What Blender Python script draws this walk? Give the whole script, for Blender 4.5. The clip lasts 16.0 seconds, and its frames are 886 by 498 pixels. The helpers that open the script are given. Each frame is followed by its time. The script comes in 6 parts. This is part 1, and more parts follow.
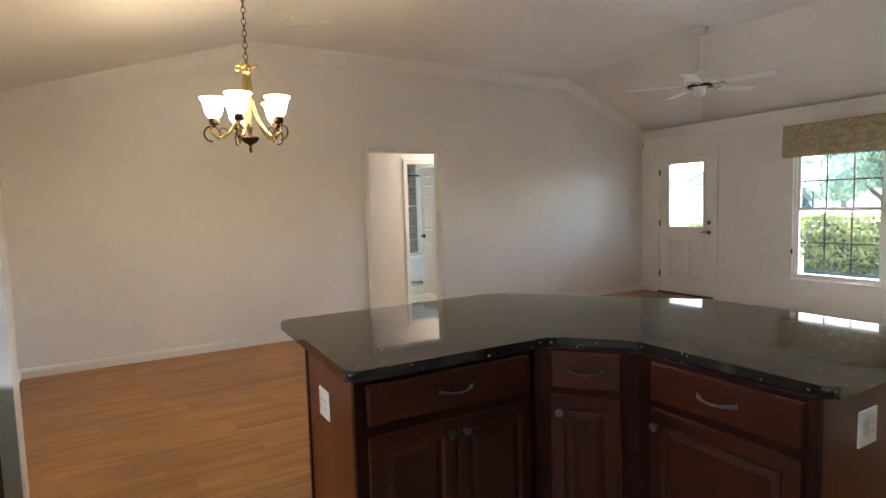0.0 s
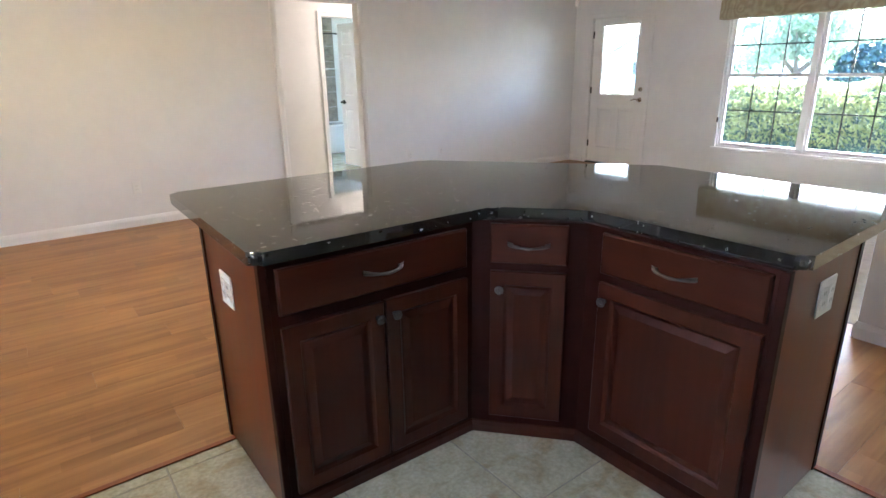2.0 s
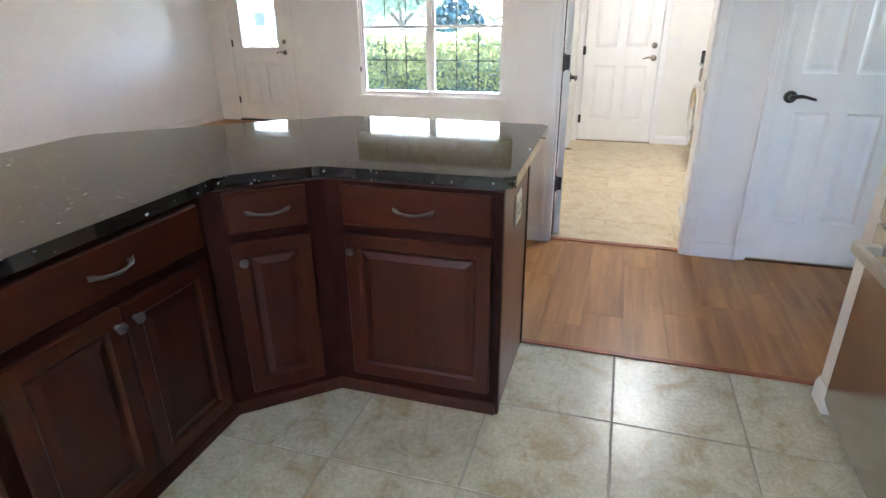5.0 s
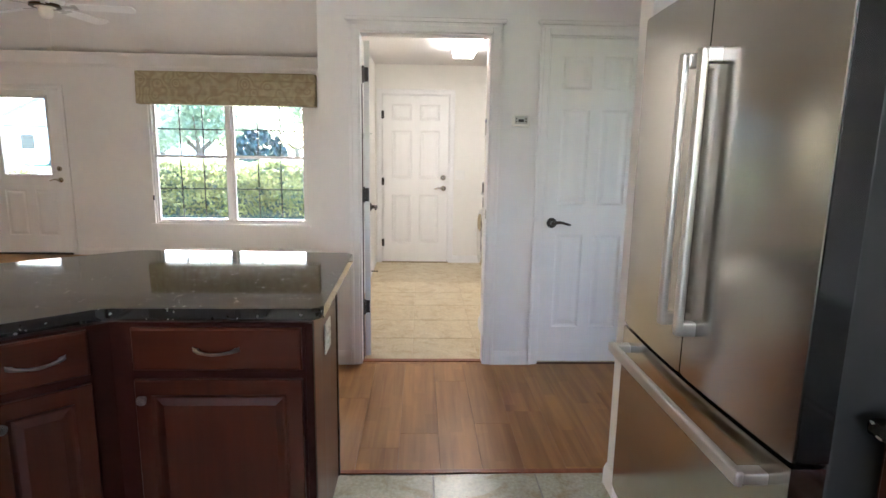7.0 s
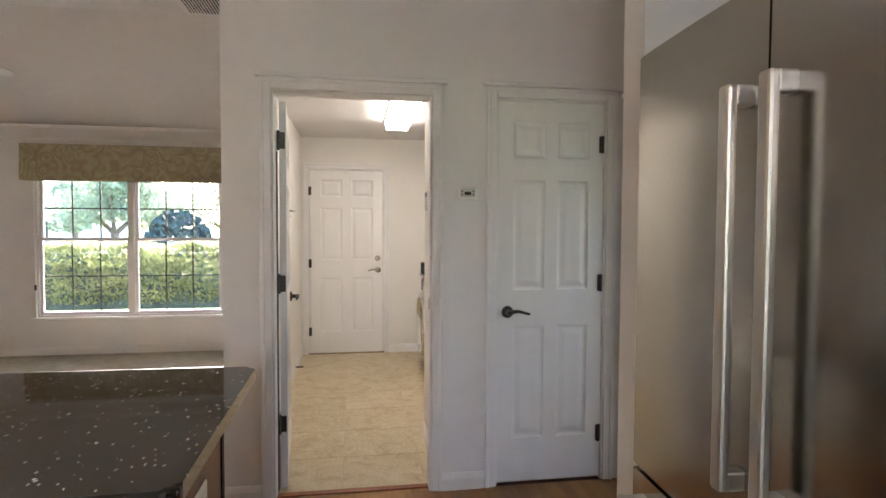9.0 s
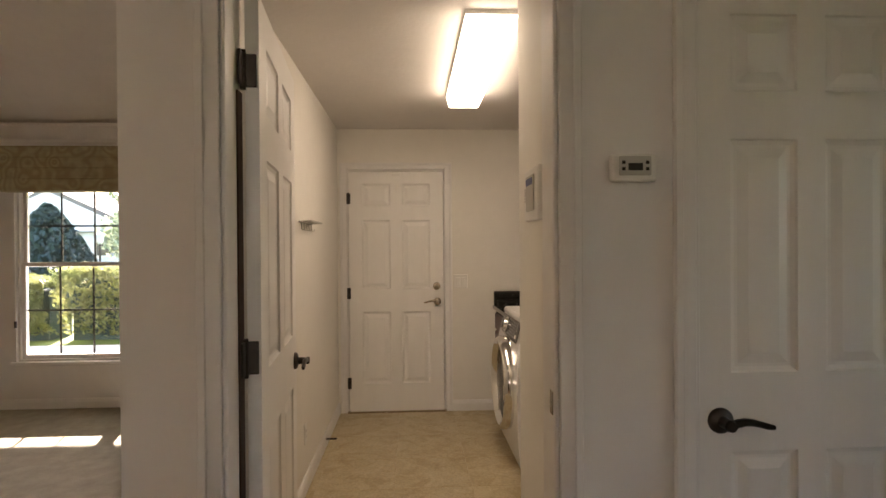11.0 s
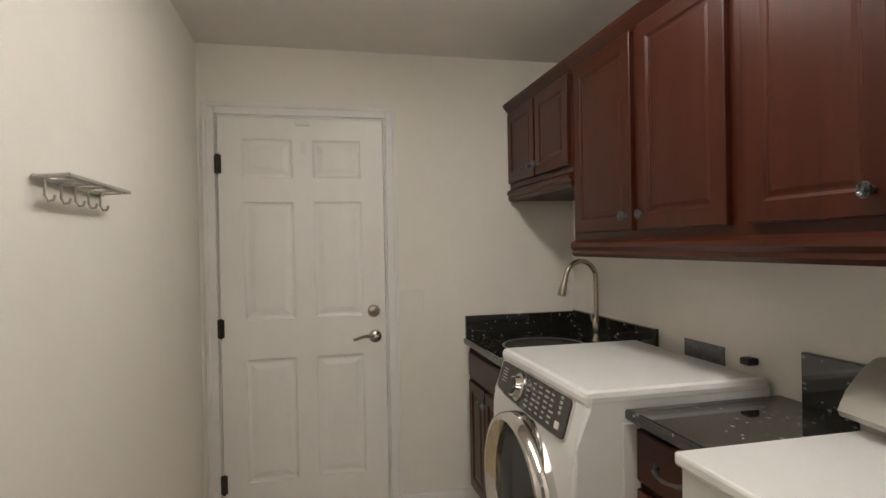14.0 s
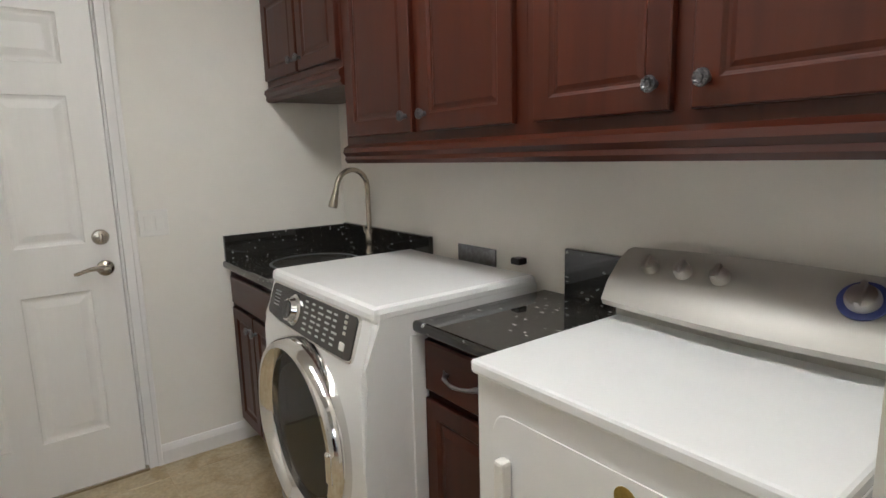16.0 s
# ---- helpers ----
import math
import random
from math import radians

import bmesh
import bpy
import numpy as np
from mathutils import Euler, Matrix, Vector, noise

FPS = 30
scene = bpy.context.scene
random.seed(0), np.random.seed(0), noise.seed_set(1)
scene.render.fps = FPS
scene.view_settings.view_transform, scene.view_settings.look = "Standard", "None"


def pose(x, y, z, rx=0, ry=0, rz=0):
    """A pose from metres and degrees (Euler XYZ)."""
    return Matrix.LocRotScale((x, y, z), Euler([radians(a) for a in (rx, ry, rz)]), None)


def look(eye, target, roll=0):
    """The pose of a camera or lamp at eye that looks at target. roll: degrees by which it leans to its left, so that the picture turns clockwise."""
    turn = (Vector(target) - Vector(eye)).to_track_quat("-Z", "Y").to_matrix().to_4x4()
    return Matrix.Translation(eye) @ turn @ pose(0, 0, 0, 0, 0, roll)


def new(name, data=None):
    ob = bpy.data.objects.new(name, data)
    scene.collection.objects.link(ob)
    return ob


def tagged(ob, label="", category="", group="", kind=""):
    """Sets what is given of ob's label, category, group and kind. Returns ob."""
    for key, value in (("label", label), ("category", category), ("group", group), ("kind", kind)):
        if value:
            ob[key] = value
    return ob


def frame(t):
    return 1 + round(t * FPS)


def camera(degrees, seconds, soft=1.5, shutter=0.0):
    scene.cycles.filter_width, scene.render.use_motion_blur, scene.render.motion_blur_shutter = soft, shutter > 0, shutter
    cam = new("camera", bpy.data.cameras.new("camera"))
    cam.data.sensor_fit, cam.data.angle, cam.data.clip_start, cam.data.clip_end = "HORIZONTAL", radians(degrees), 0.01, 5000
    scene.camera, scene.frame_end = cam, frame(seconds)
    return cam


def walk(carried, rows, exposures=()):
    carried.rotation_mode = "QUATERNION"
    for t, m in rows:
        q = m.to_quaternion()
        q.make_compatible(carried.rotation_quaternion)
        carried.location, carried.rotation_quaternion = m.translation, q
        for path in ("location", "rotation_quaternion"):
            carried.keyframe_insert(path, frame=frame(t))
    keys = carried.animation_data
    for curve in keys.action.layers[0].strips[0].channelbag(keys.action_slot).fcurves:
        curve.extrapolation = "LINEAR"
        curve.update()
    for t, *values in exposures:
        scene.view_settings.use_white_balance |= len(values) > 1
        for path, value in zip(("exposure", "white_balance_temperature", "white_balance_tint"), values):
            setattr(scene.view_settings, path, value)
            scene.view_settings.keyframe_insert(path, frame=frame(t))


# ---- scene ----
cam = camera(76.7, 16.0)
PATH = [
    (0, (0.038, -0.064, 1.46), (1.028, 1.667, 1.302), -1.7),
    (0.5, (0.059, 0.016, 1.443), (1.069, 1.72, 1.167), -1.5),
    (1, (0.089, 0.072, 1.422), (1.144, 1.724, 1.024), -1.2),
    (1.5, (0.143, 0.133, 1.39), (1.245, 1.72, 0.874), -1.1),
    (2, (0.209, 0.231, 1.372), (1.363, 1.748, 0.768), -0.9),
    (2.5, (0.249, 0.308, 1.361), (1.465, 1.744, 0.685), -1.0),
    (3, (0.218, 0.383, 1.358), (1.522, 1.713, 0.632), -1.2),
    (3.5, (0.162, 0.454, 1.366), (1.605, 1.618, 0.616), -1.4),
    (4, (0.119, 0.492, 1.356), (1.684, 1.478, 0.596), -1.3),
    (4.5, (0.078, 0.467, 1.361), (1.746, 1.259, 0.592), -1.2),
    (5, (0.041, 0.44, 1.383), (1.806, 0.99, 0.618), -0.7),
    (5.2, (0.028, 0.423, 1.389), (1.825, 0.884, 0.641), -0.5),
    (7.5, (-0.022, 0.411, 1.433), (1.954, 0.202, 1.205), 1.1),
    (8.2, (0.132, 0.398, 1.433), (2.105, 0.085, 1.337), 0.6),
    (10.3, (1.618, 0.339, 1.423), (3.603, 0.096, 1.405), -0.5),
    (10.5, (1.769, 0.331, 1.422), (3.759, 0.132, 1.412), -0.7),
    (10.7, (1.927, 0.335, 1.411), (3.921, 0.174, 1.398), -0.6),
    (11, (2.172, 0.345, 1.416), (4.169, 0.235, 1.404), -0.4),
    (11.5, (2.580, 0.337, 1.400), (4.580, 0.284, 1.391), -0.6),
    (12, (2.985, 0.370, 1.405), (4.984, 0.327, 1.395), -0.4),
    (12.5, (3.333, 0.432, 1.406), (5.332, 0.376, 1.398), -0.6),
    (13, (3.595, 0.445, 1.403), (5.592, 0.326, 1.396), -0.8),
    (13.5, (3.824, 0.449, 1.411), (5.808, 0.196, 1.402), -0.8),
    (14, (4.045, 0.421, 1.403), (5.995, -0.02, 1.39), -1.1),
    (14.5, (4.172, 0.392, 1.405), (6.036, -0.331, 1.385), -1.3),
    (15, (4.224, 0.376, 1.398), (5.966, -0.604, 1.322), -1.5),
    (15.5, (4.246, 0.381, 1.384), (5.885, -0.751, 1.199), -1.4),
    (16, (4.261, 0.388, 1.371), (5.837, -0.798, 1.038), -1.5),
]
EXPOSURES = [(0, 4.1, 5550, 11), (1, 4.4, 5000, 11), (2.5, 4.85, 4950, 10), (5, 4.87, 5120, 10), (7.5, 4.4, 5520, 13), (8.2, 4.25, 5670, 13), (10.3, 3.4, 6650, 20), (11, 3.05, 7300, 19), (12.5, 2.84, 7250, 16), (13.5, 3.10, 6150, 12), (14.5, 3.45, 5650, 10), (16, 3.65, 5300, 9)]
walk(cam, [(t, look(eye, target, roll)) for t, eye, target, roll in PATH], EXPOSURES)

# ---- world, sun, exposure ----
world = bpy.data.worlds.new("sky_world")
scene.world = world
world.use_nodes = True
wn = world.node_tree.nodes
sky = wn.new("ShaderNodeTexSky")
sky.sky_type = "NISHITA"
sky.sun_disc = False
SUN_DIR = Vector((1.0, 0.28, 0.57)).normalized()
sky.sun_elevation = math.asin(SUN_DIR.z)
sky.sun_rotation = math.atan2(SUN_DIR.x, SUN_DIR.y)
wn["Background"].inputs["Strength"].default_value = 0.15
world.node_tree.links.new(sky.outputs[0], wn["Background"].inputs["Color"])
sun_data = bpy.data.lights.new("sun", "SUN")
sun_data.energy, sun_data.angle, sun_data.color = 5.0, radians(0.5), (1.0, 0.94, 0.84)
sun = new("sun", sun_data)
sun.matrix_world = look(SUN_DIR * 60, (0, 0, 0))


# ---- materials ----
def link(nt, a, b):
    nt.links.new(a, b)


def material(name, color, rough=0.5, metal=0.0, vary=0.08, scale=6.0, bump=0.0, bump_scale=120.0, stretch=(1, 1, 1), second=None, coat=0.0, spec=0.5, per_object=0.0):
    """Noise-varied surface: colour at two scales, roughness variation, fine bump."""
    m = bpy.data.materials.new(name)
    m.use_nodes = True
    nt = m.node_tree
    b = nt.nodes["Principled BSDF"]
    b.inputs["Roughness"].default_value = rough
    b.inputs["Metallic"].default_value = metal
    b.inputs["Coat Weight"].default_value = coat
    b.inputs["Coat Roughness"].default_value = 0.12
    b.inputs["Specular IOR Level"].default_value = spec
    tc = nt.nodes.new("ShaderNodeTexCoord")
    mp = nt.nodes.new("ShaderNodeMapping")
    mp.inputs["Scale"].default_value = stretch
    link(nt, tc.outputs["Object"], mp.inputs["Vector"])
    n1 = nt.nodes.new("ShaderNodeTexNoise")
    n1.inputs["Scale"].default_value = scale
    n1.inputs["Detail"].default_value = 5
    link(nt, mp.outputs[0], n1.inputs["Vector"])
    n2 = nt.nodes.new("ShaderNodeTexNoise")
    n2.inputs["Scale"].default_value = scale * 9
    n2.inputs["Detail"].default_value = 3
    link(nt, mp.outputs[0], n2.inputs["Vector"])
    add = nt.nodes.new("ShaderNodeMath")
    add.operation = "MULTIPLY_ADD"
    link(nt, n2.outputs[0], add.inputs[0])
    add.inputs[1].default_value = 0.4
    link(nt, n1.outputs[0], add.inputs[2])
    ramp = nt.nodes.new("ShaderNodeValToRGB")
    ramp.color_ramp.elements[0].position, ramp.color_ramp.elements[1].position = 0.45, 0.95
    c2 = second or tuple(c * (1 - vary) for c in color)
    c1 = color if second else tuple(min(1, c * (1 + vary * 0.5)) for c in color)
    ramp.color_ramp.elements[0].color, ramp.color_ramp.elements[1].color = (*c2, 1), (*c1, 1)
    link(nt, add.outputs[0], ramp.inputs[0])
    out = ramp.outputs[0]
    if per_object:
        oi = nt.nodes.new("ShaderNodeObjectInfo")
        hsv = nt.nodes.new("ShaderNodeHueSaturation")
        mr = nt.nodes.new("ShaderNodeMapRange")
        mr.inputs["To Min"].default_value, mr.inputs["To Max"].default_value = 1 - per_object, 1 + per_object
        link(nt, oi.outputs["Random"], mr.inputs["Value"])
        link(nt, mr.outputs[0], hsv.inputs["Value"])
        link(nt, out, hsv.inputs["Color"])
        out = hsv.outputs[0]
        # shift the grain from piece to piece
        sh = nt.nodes.new("ShaderNodeVectorMath")
        sh.operation = "SCALE"
        sh.inputs[0].default_value = (17.0, 9.0, 5.0)
        link(nt, oi.outputs["Random"], sh.inputs["Scale"])
        link(nt, sh.outputs[0], mp.inputs["Location"])
    link(nt, out, b.inputs["Base Color"])
    rr = nt.nodes.new("ShaderNodeMapRange")
    rr.inputs["To Min"].default_value, rr.inputs["To Max"].default_value = max(0.02, rough * 0.85), min(1, rough * 1.15)
    link(nt, n1.outputs[0], rr.inputs["Value"])
    link(nt, rr.outputs[0], b.inputs["Roughness"])
    if bump:
        nb = nt.nodes.new("ShaderNodeTexNoise")
        nb.inputs["Scale"].default_value = bump_scale
        nb.inputs["Detail"].default_value = 4
        link(nt, mp.outputs[0], nb.inputs["Vector"])
        bp = nt.nodes.new("ShaderNodeBump")
        bp.inputs["Strength"].default_value = bump
        bp.inputs["Distance"].default_value = 0.004
        link(nt, nb.outputs[0], bp.inputs["Height"])
        link(nt, bp.outputs[0], b.inputs["Normal"])
    return m


def emitter(name, color, strength):
    m = bpy.data.materials.new(name)
    m.use_nodes = True
    nt = m.node_tree
    nt.nodes.remove(nt.nodes["Principled BSDF"])
    e = nt.nodes.new("ShaderNodeEmission")
    e.inputs["Color"].default_value = (*color, 1)
    e.inputs["Strength"].default_value = strength
    link(nt, e.outputs[0], nt.nodes["Material Output"].inputs["Surface"])
    return m


def granite(name, rough=0.045):
    """Black polished stone with scattered silver flecks."""
    m = bpy.data.materials.new(name)
    m.use_nodes = True
    nt = m.node_tree
    b = nt.nodes["Principled BSDF"]
    b.inputs["Roughness"].default_value = rough
    b.inputs["IOR"].default_value = 1.72
    tc = nt.nodes.new("ShaderNodeTexCoord")
    no = nt.nodes.new("ShaderNodeTexNoise")
    no.inputs["Scale"].default_value = 40
    link(nt, tc.outputs["Object"], no.inputs["Vector"])
    base = nt.nodes.new("ShaderNodeValToRGB")
    base.color_ramp.elements[0].color, base.color_ramp.elements[1].color = (0.010, 0.010, 0.010, 1), (0.036, 0.033, 0.028, 1)
    link(nt, no.outputs[0], base.inputs[0])
    vo = nt.nodes.new("ShaderNodeTexVoronoi")
    vo.inputs["Scale"].default_value = 1.0
    mp = nt.nodes.new("ShaderNodeMapping")
    mp.inputs["Scale"].default_value = (62, 105, 95)
    mp.inputs["Rotation"].default_value = (0, 0, 0.6)
    link(nt, tc.outputs["Object"], mp.inputs["Vector"])
    link(nt, mp.outputs[0], vo.inputs["Vector"])
    sep = nt.nodes.new("ShaderNodeSeparateColor")
    link(nt, vo.outputs["Color"], sep.inputs[0])
    pick = nt.nodes.new("ShaderNodeMath")
    pick.operation = "GREATER_THAN"
    pick.inputs[1].default_value = 0.90
    link(nt, sep.outputs[0], pick.inputs[0])
    near = nt.nodes.new("ShaderNodeMath")
    near.operation = "LESS_THAN"
    fleck = nt.nodes.new("ShaderNodeMapRange")
    fleck.inputs["To Min"].default_value, fleck.inputs["To Max"].default_value = 0.04, 0.50
    link(nt, sep.outputs[1], fleck.inputs["Value"])
    link(nt, fleck.outputs[0], near.inputs[1])
    wob = nt.nodes.new("ShaderNodeMath")
    wob.operation = "MULTIPLY_ADD"
    wob.inputs[1].default_value, wob.inputs[2].default_value = 1.1, -0.55
    n2 = nt.nodes.new("ShaderNodeTexNoise")
    n2.inputs["Scale"].default_value = 160
    link(nt, tc.outputs["Object"], n2.inputs["Vector"])
    link(nt, n2.outputs[0], wob.inputs[0])
    ad = nt.nodes.new("ShaderNodeMath")
    link(nt, vo.outputs["Distance"], ad.inputs[0])
    link(nt, wob.outputs[0], ad.inputs[1])
    link(nt, ad.outputs[0], near.inputs[0])
    mul = nt.nodes.new("ShaderNodeMath")
    mul.operation = "MULTIPLY"
    link(nt, pick.outputs[0], mul.inputs[0])
    link(nt, near.outputs[0], mul.inputs[1])
    mix = nt.nodes.new("ShaderNodeMix")
    mix.data_type = "RGBA"
    mix.inputs["B"].default_value = (0.42, 0.42, 0.40, 1)
    link(nt, mul.outputs[0], mix.inputs["Factor"])
    link(nt, base.outputs[0], mix.inputs["A"])
    link(nt, mix.outputs["Result"], b.inputs["Base Color"])
    return m


def stone_tile(name, c1, c2, c3, rough):
    """Mottled ceramic tile with cloudy veins."""
    m = bpy.data.materials.new(name)
    m.use_nodes = True
    nt = m.node_tree
    b = nt.nodes["Principled BSDF"]
    b.inputs["Roughness"].default_value = rough
    tc = nt.nodes.new("ShaderNodeTexCoord")
    oi = nt.nodes.new("ShaderNodeObjectInfo")
    mp = nt.nodes.new("ShaderNodeMapping")
    sh = nt.nodes.new("ShaderNodeVectorMath")
    sh.operation = "SCALE"
    sh.inputs[0].default_value = (31.0, 13.0, 7.0)
    link(nt, oi.outputs["Random"], sh.inputs["Scale"])
    link(nt, sh.outputs[0], mp.inputs["Location"])
    link(nt, tc.outputs["Object"], mp.inputs["Vector"])
    a = nt.nodes.new("ShaderNodeTexNoise")
    a.inputs["Scale"].default_value, a.inputs["Detail"].default_value, a.inputs["Roughness"].default_value = 6.5, 8, 0.62
    a.inputs["Distortion"].default_value = 0.9
    link(nt, mp.outputs[0], a.inputs["Vector"])
    r = nt.nodes.new("ShaderNodeValToRGB")
    r.color_ramp.elements[0].position, r.color_ramp.elements[0].color = 0.36, (*c3, 1)
    r.color_ramp.elements[1].position, r.color_ramp.elements[1].color = 0.66, (*c1, 1)
    e = r.color_ramp.elements.new(0.48)
    e.color = (*c2, 1)
    link(nt, a.outputs[0], r.inputs[0])
    g = nt.nodes.new("ShaderNodeTexNoise")
    g.inputs["Scale"].default_value, g.inputs["Detail"].default_value = 70, 4
    link(nt, mp.outputs[0], g.inputs["Vector"])
    mx = nt.nodes.new("ShaderNodeMix")
    mx.data_type, mx.blend_type = "RGBA", "OVERLAY"
    mx.inputs["Factor"].default_value = 0.35
    link(nt, r.outputs[0], mx.inputs["A"])
    link(nt, g.outputs[0], mx.inputs["B"])
    link(nt, mx.outputs["Result"], b.inputs["Base Color"])
    bp = nt.nodes.new("ShaderNodeBump")
    bp.inputs["Strength"].default_value, bp.inputs["Distance"].default_value = 0.12, 0.003
    link(nt, a.outputs[0], bp.inputs["Height"])
    link(nt, bp.outputs[0], b.inputs["Normal"])
    return m


def wood(name, c_dark, c_light, rough, coat, axis=0, grain=26.0, per_object=0.0, bands=3.0, strips=0.0):
    """Straight wood grain along an axis of the object."""
    m = bpy.data.materials.new(name)
    m.use_nodes = True
    nt = m.node_tree
    b = nt.nodes["Principled BSDF"]
    b.inputs["Coat Weight"].default_value = coat
    b.inputs["Specular IOR Level"].default_value = 0.24
    b.inputs["Coat Roughness"].default_value = 0.15
    tc = nt.nodes.new("ShaderNodeTexCoord")
    oi = nt.nodes.new("ShaderNodeObjectInfo")
    sh = nt.nodes.new("ShaderNodeVectorMath")
    sh.operation = "SCALE"
    sh.inputs[0].default_value = (23.0, 41.0, 11.0)
    link(nt, oi.outputs["Random"], sh.inputs["Scale"])
    mp = nt.nodes.new("ShaderNodeMapping")
    s = [grain, grain, grain]
    s[axis] = grain * 0.06
    mp.inputs["Scale"].default_value = s
    link(nt, sh.outputs[0], mp.inputs["Location"])
    link(nt, tc.outputs["Object"], mp.inputs["Vector"])
    a = nt.nodes.new("ShaderNodeTexNoise")
    a.inputs["Scale"].default_value, a.inputs["Detail"].default_value, a.inputs["Distortion"].default_value = 1.0, 6, 0.6
    link(nt, mp.outputs[0], a.inputs["Vector"])
    mp2 = nt.nodes.new("ShaderNodeMapping")
    s2 = [bands, bands, bands]
    s2[axis] = bands * 0.25
    mp2.inputs["Scale"].default_value = s2
    link(nt, tc.outputs["Object"], mp2.inputs["Vector"])
    link(nt, sh.outputs[0], mp2.inputs["Location"])
    c = nt.nodes.new("ShaderNodeTexNoise")
    c.inputs["Scale"].default_value, c.inputs["Detail"].default_value = 1.0, 3
    link(nt, mp2.outputs[0], c.inputs["Vector"])
    av = nt.nodes.new("ShaderNodeMath")
    av.operation = "MULTIPLY_ADD"
    av.inputs[1].default_value = 0.55
    link(nt, a.outputs[0], av.inputs[0])
    half = nt.nodes.new("ShaderNodeMath")
    half.operation = "MULTIPLY"
    half.inputs[1].default_value = 0.45
    link(nt, c.outputs[0], half.inputs[0])
    link(nt, half.outputs[0], av.inputs[2])
    r = nt.nodes.new("ShaderNodeValToRGB")
    r.color_ramp.elements[0].position, r.color_ramp.elements[0].color = 0.36, (*c_dark, 1)
    r.color_ramp.elements[1].position, r.color_ramp.elements[1].color = 0.62, (*c_light, 1)
    link(nt, av.outputs[0], r.inputs[0])
    out = r.outputs[0]
    if per_object:
        hsv = nt.nodes.new("ShaderNodeHueSaturation")
        mr = nt.nodes.new("ShaderNodeMapRange")
        mr.inputs["To Min"].default_value, mr.inputs["To Max"].default_value = 1 - per_object, 1 + per_object
        link(nt, oi.outputs["Random"], mr.inputs["Value"])
        link(nt, mr.outputs[0], hsv.inputs["Value"])
        link(nt, out, hsv.inputs["Color"])
        out = hsv.outputs[0]
    if strips:
        # three printed strips to a plank, each of staggered lengths with a tone of its own
        def calc(op, a, b2=None, add=None):
            n = nt.nodes.new("ShaderNodeMath")
            n.operation = op
            for k, v in enumerate((a, b2, add)):
                if v is None:
                    continue
                if isinstance(v, (int, float)):
                    n.inputs[k].default_value = v
                else:
                    link(nt, v, n.inputs[k])
            return n.outputs[0]
        sx = nt.nodes.new("ShaderNodeSeparateXYZ")
        link(nt, tc.outputs["Object"], sx.inputs[0])
        row = calc("FLOOR", calc("DIVIDE", sx.outputs["Y"], strips))
        shift = calc("MULTIPLY_ADD", row, 0.37, calc("MULTIPLY", oi.outputs["Random"], 7.0))
        seg = calc("FLOOR", calc("ADD", calc("DIVIDE", sx.outputs["X"], 0.42), shift))
        cell = nt.nodes.new("ShaderNodeCombineXYZ")
        link(nt, calc("MULTIPLY_ADD", oi.outputs["Random"], 91.0, row), cell.inputs[0])
        link(nt, seg, cell.inputs[1])
        wn1 = nt.nodes.new("ShaderNodeTexWhiteNoise")
        link(nt, cell.outputs[0], wn1.inputs["Vector"])
        hs2 = nt.nodes.new("ShaderNodeHueSaturation")
        mr2 = nt.nodes.new("ShaderNodeMapRange")
        mr2.inputs["To Min"].default_value, mr2.inputs["To Max"].default_value = 0.89, 1.11
        link(nt, wn1.outputs["Value"], mr2.inputs["Value"])
        link(nt, mr2.outputs[0], hs2.inputs["Value"])
        link(nt, out, hs2.inputs["Color"])
        out = hs2.outputs[0]
    link(nt, out, b.inputs["Base Color"])
    rr = nt.nodes.new("ShaderNodeMapRange")
    rr.inputs["To Min"].default_value, rr.inputs["To Max"].default_value = rough * 0.8, rough * 1.25
    link(nt, a.outputs[0], rr.inputs["Value"])
    link(nt, rr.outputs[0], b.inputs["Roughness"])
    bp = nt.nodes.new("ShaderNodeBump")
    bp.inputs["Strength"].default_value, bp.inputs["Distance"].default_value = 0.08, 0.002
    link(nt, a.outputs[0], bp.inputs["Height"])
    link(nt, bp.outputs[0], b.inputs["Normal"])
    return m


def fabric(name):
    """Woven tan cloth with a brown scroll figure."""
    m = material(name, (0.44, 0.39, 0.25), 0.9, vary=0.2, scale=14, bump=0.4, bump_scale=500)
    nt = m.node_tree
    b = nt.nodes["Principled BSDF"]
    old = b.inputs["Base Color"].links[0].from_socket
    tc = nt.nodes.new("ShaderNodeTexCoord")
    wv = nt.nodes.new("ShaderNodeTexVoronoi")
    wv.feature = "SMOOTH_F1"
    wv.inputs["Scale"].default_value = 7.5
    link(nt, tc.outputs["Object"], wv.inputs["Vector"])
    loop = nt.nodes.new("ShaderNodeMath")
    loop.operation = "PINGPONG"
    loop.inputs[1].default_value = 0.11
    link(nt, wv.outputs["Distance"], loop.inputs[0])
    r = nt.nodes.new("ShaderNodeValToRGB")
    r.color_ramp.elements[0].position, r.color_ramp.elements[1].position = 0.03, 0.085
    r.color_ramp.elements[1].color = (0.6, 0.6, 0.6, 1)
    link(nt, loop.outputs[0], r.inputs[0])
    mx = nt.nodes.new("ShaderNodeMix")
    mx.data_type = "RGBA"
    mx.inputs["B"].default_value = (0.30, 0.23, 0.14, 1)
    link(nt, r.outputs[0], mx.inputs["Factor"])
    link(nt, old, mx.inputs["A"])
    link(nt, mx.outputs["Result"], b.inputs["Base Color"])
    return m


